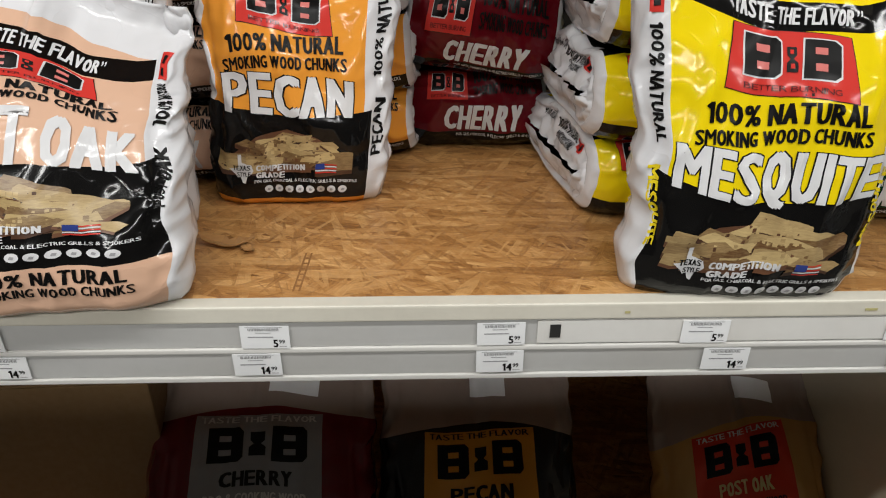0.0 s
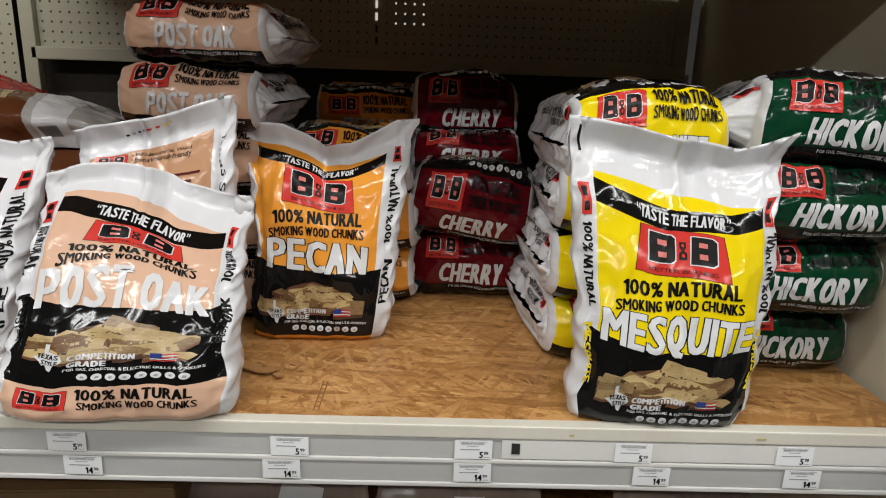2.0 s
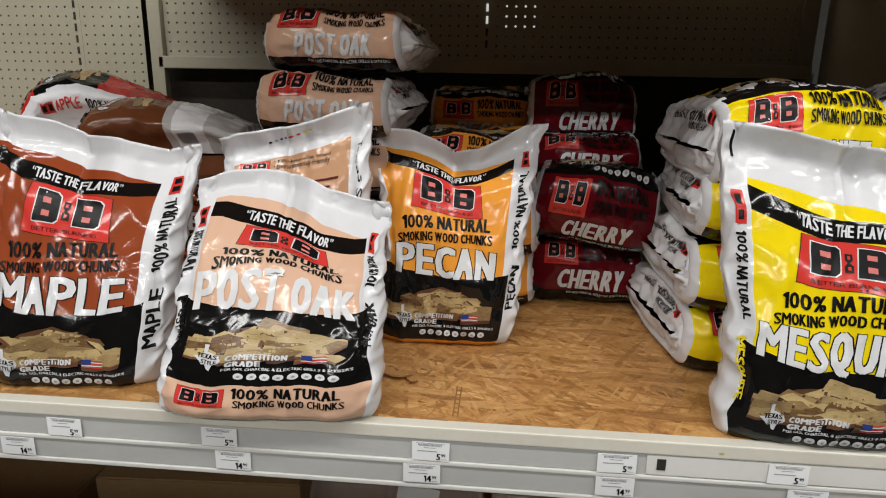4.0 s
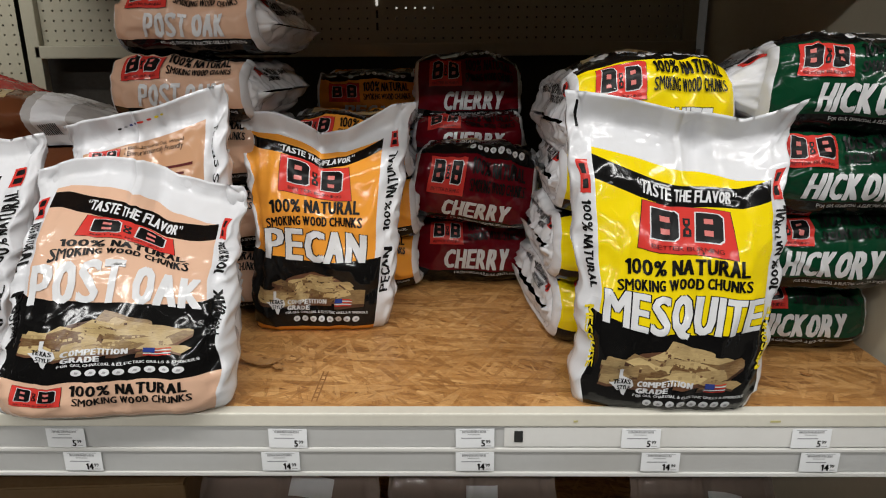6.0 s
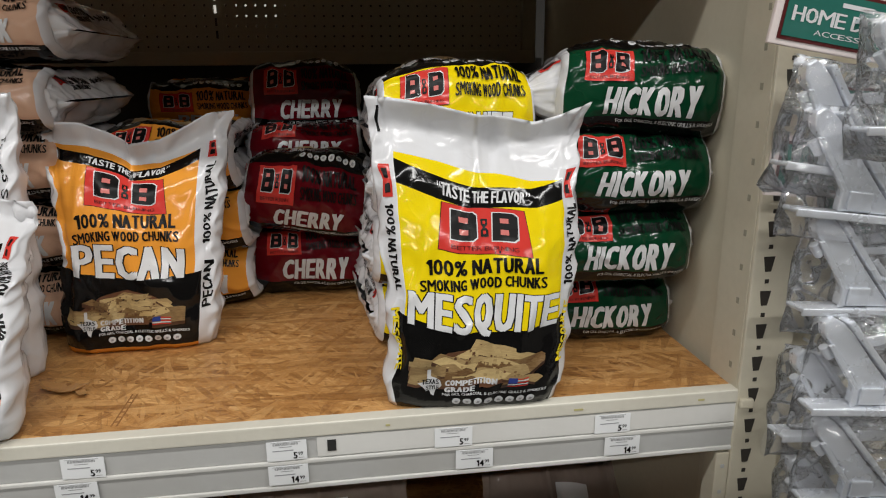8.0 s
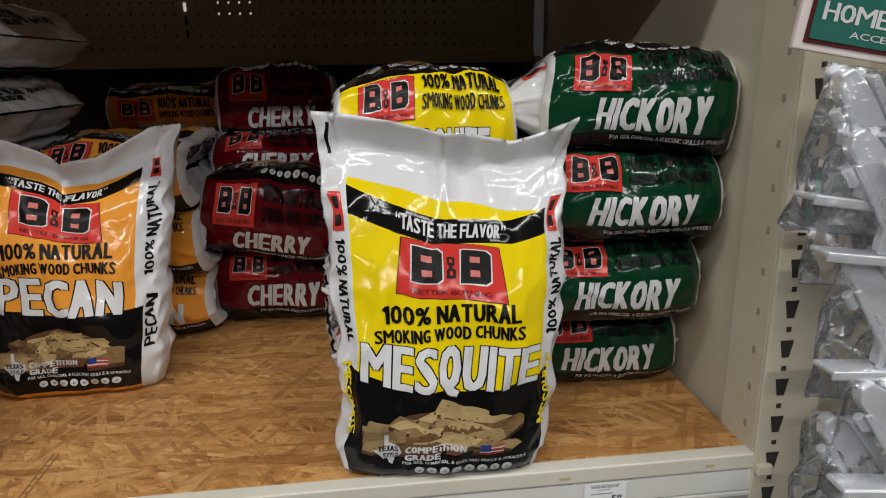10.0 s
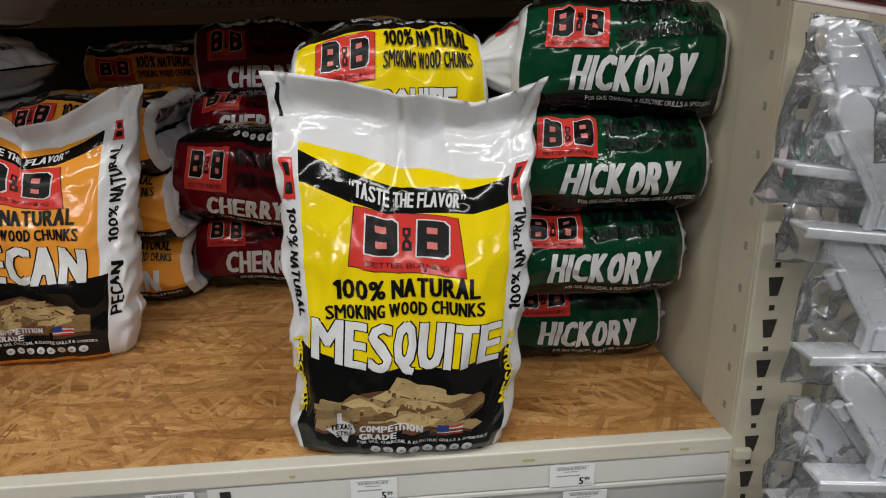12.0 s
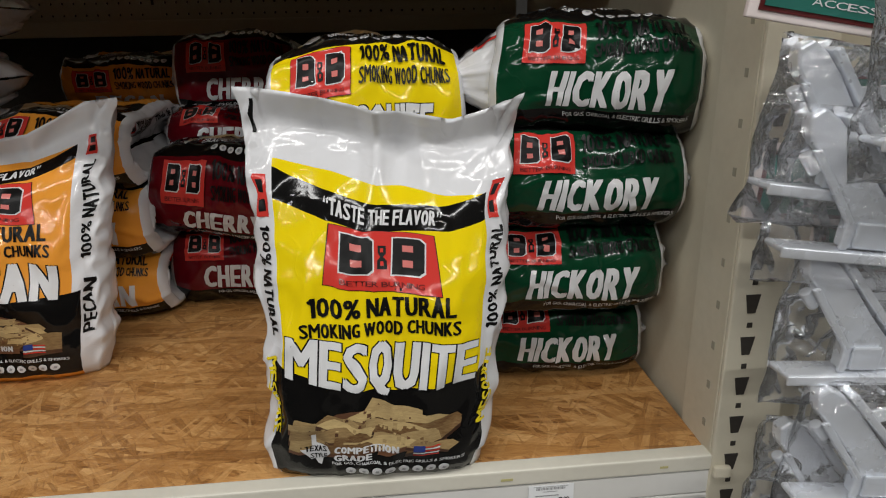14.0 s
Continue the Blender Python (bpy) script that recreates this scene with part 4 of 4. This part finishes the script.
def price_tag(x, z, whole, tilt=0.0):
    tag = thing("price_tag", "white paper price tag in the shelf label channel", "price tag", pose(x, -0.005, z, 0, tilt, 0), "price tags on the shelf edge")
    part("card", box(0, 0.054, 0, 0.0006, -0.0295, 0), M_TAG, tag)
    rng = random.Random(int(abs(x) * 1000))
    bm = bmesh.new()
    a = 0.009
    while a < 0.043:
        w = rng.uniform(0.0004, 0.0012)
        box(a, a + w, -0.0004, -0.0002, -0.0062, -0.0028, 0, bm)
        a += w + rng.uniform(0.0004, 0.0009)
    part("barcode", bm, K_GREY, tag)
    part("print_bar", box(0.006, 0.047, -0.0004, -0.0002, -0.0019, -0.0014), K_GREY, tag)
    part("print_bar", box(0.017, 0.034, -0.0004, -0.0002, -0.0092, -0.0084), K_GREY, tag)
    part("print_bar", box(0.008, 0.036, -0.0004, -0.0002, -0.0150, -0.0136), K_GREY, tag)
    n = 0.0055 * len(whole)
    flat_words(whole, 0.041 - n, 0.041, -0.0275, -0.0175, -0.0004, K_BLACK, tag, "price_lettering", 0.05)
    flat_words("99", 0.042, 0.0485, -0.0225, -0.0175, -0.0004, K_BLACK, tag, "price_lettering", 0.03)
    part("print_bar", box(0.042, 0.05, -0.0004, -0.0002, -0.0268, -0.0262), K_GREY, tag)
    return tag


for tx0 in (-0.78, -0.539, -0.225, 0.037, 0.268, 0.503):
    price_tag(tx0, 0.897, "5", random.Random(int(tx0 * 100)).uniform(-0.8, 0.8))
for tx0 in (-0.86, -0.52, -0.238, 0.037, 0.298, 0.520):
    price_tag(tx0, 0.8595, "14", random.Random(int(tx0 * 90)).uniform(-0.8, 0.8))

solid("side_panel", box(0.734, 0.748, 0.06, 1.10, 0.0, 2.0, 0.001), M_PANEL, "cream painted sheet panel closing the bay", "panel")

# upright post with square holes on its side and keyhole slots on its front
post = thing("upright_post", "cream steel rack post with rows of slots", "rack post")
bm = bmesh.new()
box(0.722, 0.728, 0.0, 0.075, 0.0, 2.2, 0.001, bm)
part("side_face", bm, M_CREAM, post)
part("front_face", box(0.7225, 0.80, -0.006, 0.0, 0.0, 2.2, 0.0025), M_CREAM, post)
part("far_face", box(0.795, 0.80, 0.0, 0.075, 0.0, 2.2, 0.001), M_CREAM, post)
M_HOLE = painted("hole_shade", (0.33, 0.31, 0.24), 0.6, 0.2)
for k in range(-8, 20):
    z = 0.911 + 0.0508 * k
    bm = prism([(-0.0085, 0.011), (0.0085, 0.011), (0.0045, -0.011), (-0.0045, -0.011)], 0.001)
    s = part("keyhole_slot", bm, M_DARK, post)
    s.matrix_basis = pose(0.746, -0.0068, z)
    s = part("pin_hole", box(-0.003, 0.003, 0, 0.001, -0.003, 0.003), M_DARK, post)
    s.matrix_basis = pose(0.746, -0.0068, z - 0.0254)
    s = part("square_hole", box(0, 0.001, -0.003, 0.003, -0.0045, 0.0045), M_HOLE, post)
    s.matrix_basis = pose(0.7212, 0.02, z + 0.04)
part("beam_bracket", box(0.70, 0.722, -0.004, 0.03, 0.70, 0.815, 0.002), M_CREAM, post)
part("beam_hook", box(0.724, 0.745, -0.014, -0.006, 0.893, 0.908, 0.003), M_CREAM, post)
for z in (0.79, 0.745):
    part("rivet", box(0.708, 0.714, -0.0055, -0.004, z, z + 0.006, 0.001), M_GREY, post)

# pegboard behind
M_AISLE, aisle_nt, aisle_b = tree("light_of_next_aisle")
aisle_b.inputs["Base Color"].default_value = (0.9, 0.9, 0.85, 1)
aisle_b.inputs["Emission Color"].default_value = (1.0, 0.97, 0.9, 1)
aisle_b.inputs["Emission Strength"].default_value = 0.55
PEG_Y = 1.08


def pegboard(name, x0, x1, z0, z1, y, pitch=0.0254, hole=0.0032, skip=()):
    nx, nz = int((x1 - x0) / pitch), int((z1 - z0) / pitch)
    px, pz = (x1 - x0) / nx, (z1 - z0) / nz
    verts, faces = [], []
    for i in range(nx):
        for k in range(nz):
            cx, cz = x0 + (i + 0.5) * px, z0 + (k + 0.5) * pz
            b = len(verts)
            for a in range(8):
                t = math.pi / 4 * a
                o = max(abs(math.cos(t)), abs(math.sin(t)))
                verts.append((cx + px / 2 * math.cos(t) / o, y, cz + pz / 2 * math.sin(t) / o))
            for a in range(8):
                t = math.pi / 4 * a
                verts.append((cx + hole * math.cos(t), y, cz + hole * math.sin(t)))
            for a in range(8):
                t = math.pi / 4 * a
                verts.append((cx + hole * math.cos(t), y + 0.005, cz + hole * math.sin(t)))
            for a in range(8):
                n = (a + 1) % 8
                faces += [(b + a, b + n, b + 8 + n, b + 8 + a), (b + 8 + a, b + 8 + n, b + 16 + n, b + 16 + a)]
    me = bpy.data.meshes.new(name)
    me.from_pydata(verts, [], faces)
    me.materials.append(M_PEG)
    return tagged(new(name, me), "beige perforated pegboard back panel", "pegboard", "", "structure")


pegboard("pegboard_1", -1.10, -0.185, 1.44, 2.2, PEG_Y)
pegboard("pegboard_2", -0.155, 0.66, 1.44, 2.2, PEG_Y)
pegboard("pegboard_3", -2.3, -1.385, 1.2, 2.2, PEG_Y)
pegboard("pegboard_4", -1.355, -1.165, 1.2, 2.2, PEG_Y)
for k, x in enumerate((-0.17, -1.37)):
    st = thing("slotted_strip", "beige slotted steel strip between pegboard panels", "upright", None, "", "structure")
    part("strip_face", box(x - 0.015, x + 0.015, PEG_Y - 0.001, PEG_Y + 0.012, 1.2 if k else 1.44, 2.2), M_PEG, st)
    for j in range(30):
        z = 1.25 + j * 0.032
        if z > (1.2 if k else 1.46):
            part("slot", box(x - 0.003, x + 0.003, PEG_Y - 0.003, PEG_Y - 0.0012, z, z + 0.02), M_AISLE if k == 0 and 1.51 < z < 1.6 else M_DARK, st)
solid("pegboard_rail", box(-1.12, 0.70, PEG_Y - 0.02, PEG_Y + 0.01, 1.405, 1.44, 0.004), M_PEG, "beige rail under the pegboard", "rail")
solid("pegboard_post", box(-1.14, -1.102, PEG_Y - 0.02, PEG_Y + 0.01, 0.9, 2.2, 0.003), M_PEG, "beige upright between panels", "post")
solid("pegboard_end", box(0.66, 0.70, PEG_Y - 0.015, PEG_Y + 0.01, 1.44, 2.2, 0.003), M_PEG, "beige upright at the panel's end", "post")
# sheets whose colour carries the shade of the open void at the rear
solid("void_sheet_low", box(-2.3, 0.74, 1.14, 1.16, 0.0, 1.42), M_DARK, "near-black sheet standing in for the shaded void below the pegboard", "panel")
solid("void_sheet_back", box(-2.3, 0.74, 1.30, 1.32, 0.0, 2.2), M_DARK, "near-black sheet standing in for the shaded void behind the pegboard", "panel")

solid("aisle_light", box(-0.135, -0.02, 1.2, 1.21, 1.53, 1.6), M_AISLE, "strip of light from the next aisle behind pegboard", "light")

# ---- the bags ----
Z = DECK + 0.001
standing_bag("mesquite", pose(0.325, -0.012, Z, 0, 0, -4), "white and yellow plastic bag of mesquite wood at the edge", W=(0.252, 0.277, 0.318), H=0.413, lean=0.11, seed=3, top=(0.014, 0.008, 0.002, -0.004, -0.01, -0.016, -0.024, -0.012, 0.006), twist=0.016, flop=0.045, hang=[0.6, 0.97], fold=0.45)
standing_bag("post_oak", pose(-0.436, -0.045, Z + 0.006, 0, 0, 4), "white and tan plastic bag of post oak wood, slumped back", W=(0.325, 0.30, 0.302), H=0.31, lean=0.195, vb=-0.06, seed=8, top=(0.0, 0.012, 0.016, 0.012, -0.015, -0.026, -0.03), D=0.06, twist=0.012, art=(1.19, 0.13, 0.74), arch=0.13)
standing_bag("pecan", pose(-0.207, 0.272, Z, 0, 0, 2), "white and orange plastic bag of pecan wood, standing", W=(0.25, 0.265, 0.325), H=0.385, lean=0.075, vb=-0.03, seed=5, top=(0.004, -0.002, -0.004, -0.016, -0.034, -0.03, -0.012, 0.01, 0.016), twist=0.014, art=(1.17, 0.0, 0.8), arch=0.06, hang=[0.6, 0.97], shift=0.1)
standing_bag("maple", pose(-0.772, 0.03, Z, 0, 0, 8), "white and rust-brown plastic bag of maple wood, standing", W=(0.27, 0.29, 0.335), H=0.38, lean=0.15, seed=6, top=(0.05, 0.03, 0.02, 0.0, -0.012, -0.024, -0.016), twist=0.014, art=(1.13, 0.0, 0.77), hang=[0.55, 0.98], shift=0.13)
standing_bag("post_oak", pose(-0.46, 0.17, Z, 0, 0, 3), "white and tan plastic bag turned to show its rear print", W=(0.26, 0.26, 0.257), H=0.405, lean=0.06, seed=11, top=(-0.03, -0.01, 0.03), rear=True, art=(1.2, 0.0, 0.83))

for k, (x, y, z, h, rz, ry) in enumerate(((0.59, 0.19, 0.0, 0.12, -4, 0), (0.587, 0.135, 0.121, 0.119, -3, 0), (0.596, 0.118, 0.241, 0.117, -4, 0), (0.603, 0.128, 0.36, 0.118, -10, 2))):
    lying_bag("hickory", pose(x, y, Z + z, 0, ry, rz), "dark green and black plastic bag of hickory smoking wood, stacked flat", h=h, seed=20 + k, puff=0.02 if k == 3 else 0.0, flare=(0.085 if k == 3 else 0.0, 0.014))
for k, (x, y, z, h, rz) in enumerate(((0.33, 0.215, 0.0, 0.118, 6), (0.325, 0.2, 0.115, 0.116, 3), (0.325, 0.19, 0.229, 0.114, -2), (0.337, 0.185, 0.318, 0.118, 2))):
    lying_bag("mesquite", pose(x, y, Z + z, 0, 0, rz), "yellow, white and black plastic bag of mesquite smoking wood, stacked flat", h=h, seed=30 + k, puff=0.035 if k == 3 else 0.0, flare=(0.015, 0.0))
for k, (x, y, z, h, rz, ry) in enumerate(((0.075, 0.54, 0.0, 0.148, -2, 0), (0.065, 0.47, 0.146, 0.13, -6, 7), (0.07, 0.64, 0.265, 0.085, 0, 0), (0.072, 0.74, 0.338, 0.12, 2, 0))):
    lying_bag("cherry", pose(x, y, Z + z, 0, ry, rz), "dark red and black plastic bag of cherry smoking wood, stacked flat", W=0.25, h=h, L=0.3, seed=40 + k, puff=(0.0, 0.035, 0.0, 0.02)[k], turn=(0.004, 0.022, 0.0, 0.01)[k])
for k, (x, y, z, h, rz) in enumerate(((-0.165, 0.49, 0.0, 0.12, -5), (-0.165, 0.46, 0.122, 0.12, -4), (-0.175, 0.44, 0.244, 0.12, -2), (-0.17, 0.8, 0.345, 0.1, 0))):
    lying_bag("pecan", pose(x, y, Z + z, 0, 0, rz), "orange and black plastic bag of pecan smoking wood, stacked flat", h=h, seed=50 + k, turn=0.04 if k == 3 else 0.0)
for k, (x, y, z, h, rz) in enumerate(((-0.44, 0.37, 0.0, 0.12, 0), (-0.44, 0.37, 0.122, 0.12, 0), (-0.44, 0.37, 0.244, 0.12, 0), (-0.445, 0.34, 0.366, 0.11, -2), (-0.425, 0.35, 0.484, 0.102, -3))):
    lying_bag("post_oak", pose(x, y, Z + z, 0, 0, rz), "tan and black plastic bag of post oak smoking wood, stacked flat", W=0.25, h=h, seed=60 + k, flare=(0.0, 0.03 if k > 2 else 0.01))
for k, (x, y, z, rz) in enumerate(((-0.82, 0.46, 0.0, 0), (-0.82, 0.46, 0.122, 0), (-1.03, 0.6, 0.246, -80))):
    lying_bag("maple", pose(x, y, Z + z, 0, 0, rz), "rust-brown and white plastic bag of maple smoking wood, stacked flat", W=0.27, h=0.12, seed=70 + k, puff=0.04 if k == 2 else 0.0, plain=k == 2)
for k, (x, y, z, rz) in enumerate(((-1.12, 0.6, 0.0, 0), (-1.12, 0.6, 0.137, 0), (-1.27, 0.74, 0.28, -76))):
    lying_bag("apple", pose(x, y, Z + z, 0, 0, rz), "red, black and white plastic bag of apple smoking wood, stacked flat", W=0.28, h=0.135 if k < 2 else 0.11, seed=80 + k, puff=0.08 if k == 2 else 0.0)

# ---- below the deck ----
floor_bag(pose(-0.315, 0.02, 0.165, -33, 3, 4), "large maroon bag of cherry cooking wood leaning below the shelf", "CHERRY", (0.13, 0.008, 0.012), (0.3, 0.31, 0.33), 91, W=0.4)
floor_bag(pose(0.075, 0.03, 0.135, -34, 0, 0), "large black bag of pecan cooking wood leaning below the shelf", "PECAN", (0.012, 0.011, 0.011), (0.62, 0.27, 0.03), 92, print_top=0.745)
floor_bag(pose(0.572, 0.06, 0.1, -35, -6, -8), "large tan bag of post oak cooking wood leaning below the shelf", "POST OAK", (0.5, 0.29, 0.1), (0.6, 0.05, 0.025), 93, W=0.315, print_top=0.745, lean_art=0.05)


def carton(x0, x1, y0, y1, z0, z1, turn):
    c = thing("cardboard_carton", "plain brown cardboard carton under the shelf", "carton", pose((x0 + x1) / 2, (y0 + y1) / 2, z0, 0, 0, turn), "cartons below the shelf")
    w, d, h = (x1 - x0) / 2, (y1 - y0) / 2, z1 - z0
    part("box_body", box(-w, w, -d, d, 0, h, 0.004), M_KRAFT, c)
    part("top_flap", box(-w + 0.003, w - 0.003, -d + 0.002, -0.002, h, h + 0.004, 0.001), M_KRAFT, c)
    part("top_flap", box(-w + 0.003, w - 0.003, 0.002, d - 0.002, h, h + 0.004, 0.001), M_KRAFT, c)
    return c


carton(-0.92, -0.5, 0.27, 0.68, 0.13, 0.60, 3)
carton(-1.45, -0.98, 0.25, 0.73, 0.13, 0.52, -4)


M_STENCIL = painted("faded_stencil", (0.32, 0.15, 0.05), 0.6, 0.4)
M_TAPE = painted("yellowed_tape", (0.5, 0.45, 0.2), 0.4, 0.3)


def chip(x, y, rz, size, seed):
    """A curled splinter of wood lying on the deck."""
    rng = random.Random(seed)
    c = thing("wood_chip", "loose curled brown wood splinter on the deck", "wood chip", pose(x, y, DECK, 0, 0, rz), "loose wood chips")
    bm = bmesh.new()
    rows = []
    for i in range(9):
        f = i / 8
        a = size * (f - 0.5)
        w = size * 0.2 * math.sin(math.pi * (0.12 + 0.8 * f)) * rng.uniform(0.6, 1.1)
        lift = 0.0015 + size * 0.14 * (2 * f - 1) ** 2
        off = rng.uniform(-0.1, 0.1) * size * 0.4
        rows.append([bm.verts.new((a, off + w * k, lift + 0.3 * w * (k * k) + th)) for k in (-1, 0, 1) for th in (0, 0.0012)])
    for r0, r1 in zip(rows, rows[1:]):
        for q in ((0, 2), (2, 4)):
            bm.faces.new((r0[q[0] + 1], r0[q[1] + 1], r1[q[1] + 1], r1[q[0] + 1]))
            bm.faces.new((r0[q[0]], r1[q[0]], r1[q[1]], r0[q[1]]))
        bm.faces.new((r0[0], r0[1], r1[1], r1[0]))
        bm.faces.new((r0[5], r0[4], r1[4], r1[5]))
    part("splinter", bm, M_CHIP, c)
    return c


chip(-0.275, 0.15, -12, 0.075, 1)
chip(-0.245, 0.135, -55, 0.035, 2)
chip(0.576, 0.109, -30, 0.018, 3)
chip(0.43, 0.06, 20, 0.012, 4)

# stencilled mark on the deck and scraps of old tape on the beam
mark = thing("stencil_mark", "faint dark stencil lines printed on the deck", "marking")
for a in (-0.171, -0.164):
    part("stencil_line", box(a, a + 0.0022, 0.03, 0.125, DECK + 0.0002, DECK + 0.0005), M_STENCIL, mark)
for k in range(6):
    part("stencil_rung", box(-0.1685, -0.1642, 0.04 + k * 0.014, 0.043 + k * 0.014, DECK + 0.0003, DECK + 0.0006), M_STENCIL, mark)
for a, w in ((0.47, 0.014), (0.66, 0.01), (0.2, 0.006)):
    scrap = thing("tape_scrap", "torn scrap of yellowed tape on the beam", "tape", pose(a, -0.0056, 0.909), "tape scraps")
    part("tape", box(0, w, -0.0004, 0, -0.001, 0.002, 0.0001), M_TAPE, scrap)

# ---- clear-bagged metal brackets hanging beside the post ----
solid("end_panel", box(0.80, 1.7, 0.03, 0.05, 0.0, 2.2, 0.001), M_PANEL, "cream panel behind the hanging packs", "panel")


def arc_plate(points, y0, y1, bevel=0.0015):
    bm = prism(points, y1 - y0, bevel)
    bmesh.ops.translate(bm, verts=bm.verts, vec=(0, y0, 0))
    return bm


def rounded(bm, offset, segments=3):
    bmesh.ops.bevel(bm, geom=[e for e in bm.edges if e.calc_face_angle(0) > 0.5], offset=offset, segments=segments, affect="EDGES", profile=0.5, clamp_overlap=True)
    return bm


def bracket_pack(m, seed, back):
    """One nickel-plated shelf bracket in a crumpled clear bag, with a folded card head on some."""
    rng = random.Random(seed)
    pack = thing("bracket_pack", "satin nickel cast shelf bracket in a crumpled clear plastic bag", "hardware pack", m, "hanging bracket packs")
    # foot plate with a rolled rim
    plate = rounded(box(-0.014, 0.178, -0.016, 0.016, -0.003, 0.003), 0.0025)
    part("foot_plate", plate, M_STEEL, pack, "", True)
    part("plate_rim", rounded(box(-0.016, 0.18, -0.02, -0.0165, -0.006, 0.004), 0.0015), M_STEEL, pack, "", True)
    # raking arm: a tapering blade that widens into a web above the plate, with a rolled edge
    blade = [(0.046, 0.004), (0.046, 0.03), (0.034, 0.05), (0.012, 0.074), (-0.012, 0.1), (-0.015, 0.116), (-0.004, 0.124), (0.012, 0.116), (0.03, 0.1), (0.062, 0.064), (0.094, 0.032), (0.124, 0.004)]
    part("raking_arm", rounded(arc_plate(blade, -0.008, 0.008, 0.0), 0.0025, 2), M_STEEL, pack)
    part("arm_rib", rounded(arc_plate([(0.012, 0.118), (0.02, 0.122), (0.134, 0.004), (0.124, 0.004)], -0.013, 0.01, 0.0), 0.002, 2), M_STEEL, pack)
    part("throat_rib", rounded(arc_plate([(0.04, 0.004), (0.047, 0.004), (0.047, 0.03), (0.0, 0.09), (-0.008, 0.088), (0.04, 0.028)], -0.013, -0.008, 0.0), 0.0015, 2), M_STEEL, pack)
    # rod holder: a short lug under the tip, and the strap that runs across
    lug = bmesh.new()
    bmesh.ops.create_cone(lug, cap_ends=True, segments=20, radius1=0.006, radius2=0.005, depth=0.02)
    bmesh.ops.rotate(lug, verts=lug.verts, matrix=Matrix.Rotation(math.radians(140), 3, "Y"))
    bmesh.ops.translate(lug, verts=lug.verts, vec=(-0.002, -0.003, 0.076))
    part("rod_lug", rounded(lug, 0.0012, 2), M_STEEL, pack)
    part("cross_strap", rounded(arc_plate([(0.03, 0.07), (0.13, 0.092), (0.134, 0.106), (0.03, 0.086)], 0.009, 0.013, 0.0), 0.001), M_STEEL, pack)
    part("screw_boss", rounded(box(0.052, 0.084, -0.012, -0.008, 0.006, 0.03), 0.003, 2), M_STEEL, pack)
    # crumpled clear bag, an open pillow round the bracket
    qs, vs = np.linspace(-1, 1, 46), np.linspace(0, 1, 64)
    P = np.zeros((128, 46, 3))
    for side in (0, 1):
        for j, v in enumerate(vs):
            for i, q in enumerate(qs):
                n = noise.noise((q * 2.5 + seed, v * 4, side * 4.0))
                c = crease(q * 3.2 + v * 2.4 + seed, v * 5 - q * 2, side * 3.0 + 2)
                c2 = crease(q * 8 - v * 3 + seed, v * 7 + q * 5, side * 2.0 + 7)
                e = max(0.0, 1 - q ** 6) * min(1, (1 - v) * 7, v * 5 + 0.15)
                d = 0.023 * e + (0.008 * n + 0.009 * max(0, c - 0.35) + 0.003 * max(0, c2 - 0.4)) * (0.2 + 0.8 * e)
                P[j if side == 0 else 127 - j, i] = (0.078 + q * (0.106 + 0.008 * n), -d if side == 0 else d, -0.034 + v * 0.16 + 0.006 * n)
    ob = sheet_mesh("clear_bag", P, np.zeros((128, 46, 2)), M_CLEAR, pack, "crinkled clear plastic bag", wrap=True)
    ob.visible_shadow = False
    if back is None:
        return pack
    cd = part("header_card", box(-0.055, 0.19, back - 0.003, back + 0.003, 0.135, 0.212, 0.0015), M_CARD, pack, "pale card head with teal panel")
    part("card_border", box(-0.046, 0.181, back - 0.0042, back - 0.0034, 0.142, 0.205), K_MAROON, cd)
    part("card_panel", box(-0.042, 0.177, back - 0.0052, back - 0.0044, 0.146, 0.201), K_TEALC, cd)
    flat_words("HOME DECOR", -0.034, 0.135, 0.164, 0.181, back - 0.0058, K_WHITE, cd, "card_lettering", 0.018)
    flat_words("ACCESSORIES", 0.0, 0.115, 0.152, 0.158, back - 0.0058, K_WHITE, cd, "card_lettering", 0.01)
    part("card_bar", box(0.03, 0.075, back - 0.0058, back - 0.0053, 0.188, 0.193), K_WHITE, cd)
    return pack


M_CARD = painted("pale_card", (0.75, 0.66, 0.64), 0.45, 0.1)
K_TEALC = ink("teal_card_print", (0.03, 0.15, 0.12))
PACKS = ((0.76, -0.135, 1.312, 1, -4), (0.695, -0.09, 1.268, 9, 3), (0.712, -0.1, 1.213, 7, -3), (0.735, -0.1, 1.085, 5, 2), (0.755, -0.12, 0.955, 4, -3), (0.74, -0.09, 0.9, 6, 3), (0.765, -0.12, 0.815, 4, -2), (0.755, -0.09, 0.74, 6, 3), (0.83, -0.06, 1.15, 3, 2), (0.83, -0.06, 1.015, 3, -2))
for k, (x, y, z, ry, rz) in enumerate(PACKS):
    bracket_pack(pose(x, y, z, 0, ry, rz), 3 + k, {1: 0.02, 3: 0.045, 8: 0.03, 9: 0.03}.get(k))
    hook = thing("peg_hook", "thin steel peg hook carrying hanging packs", "hook", pose(x + 0.08, 0.03, z + 0.165), "peg hooks")
    part("wire", box(-0.002, 0.002, y - 0.06, 0.0, -0.002, 0.002, 0.0008), M_STEEL, hook)
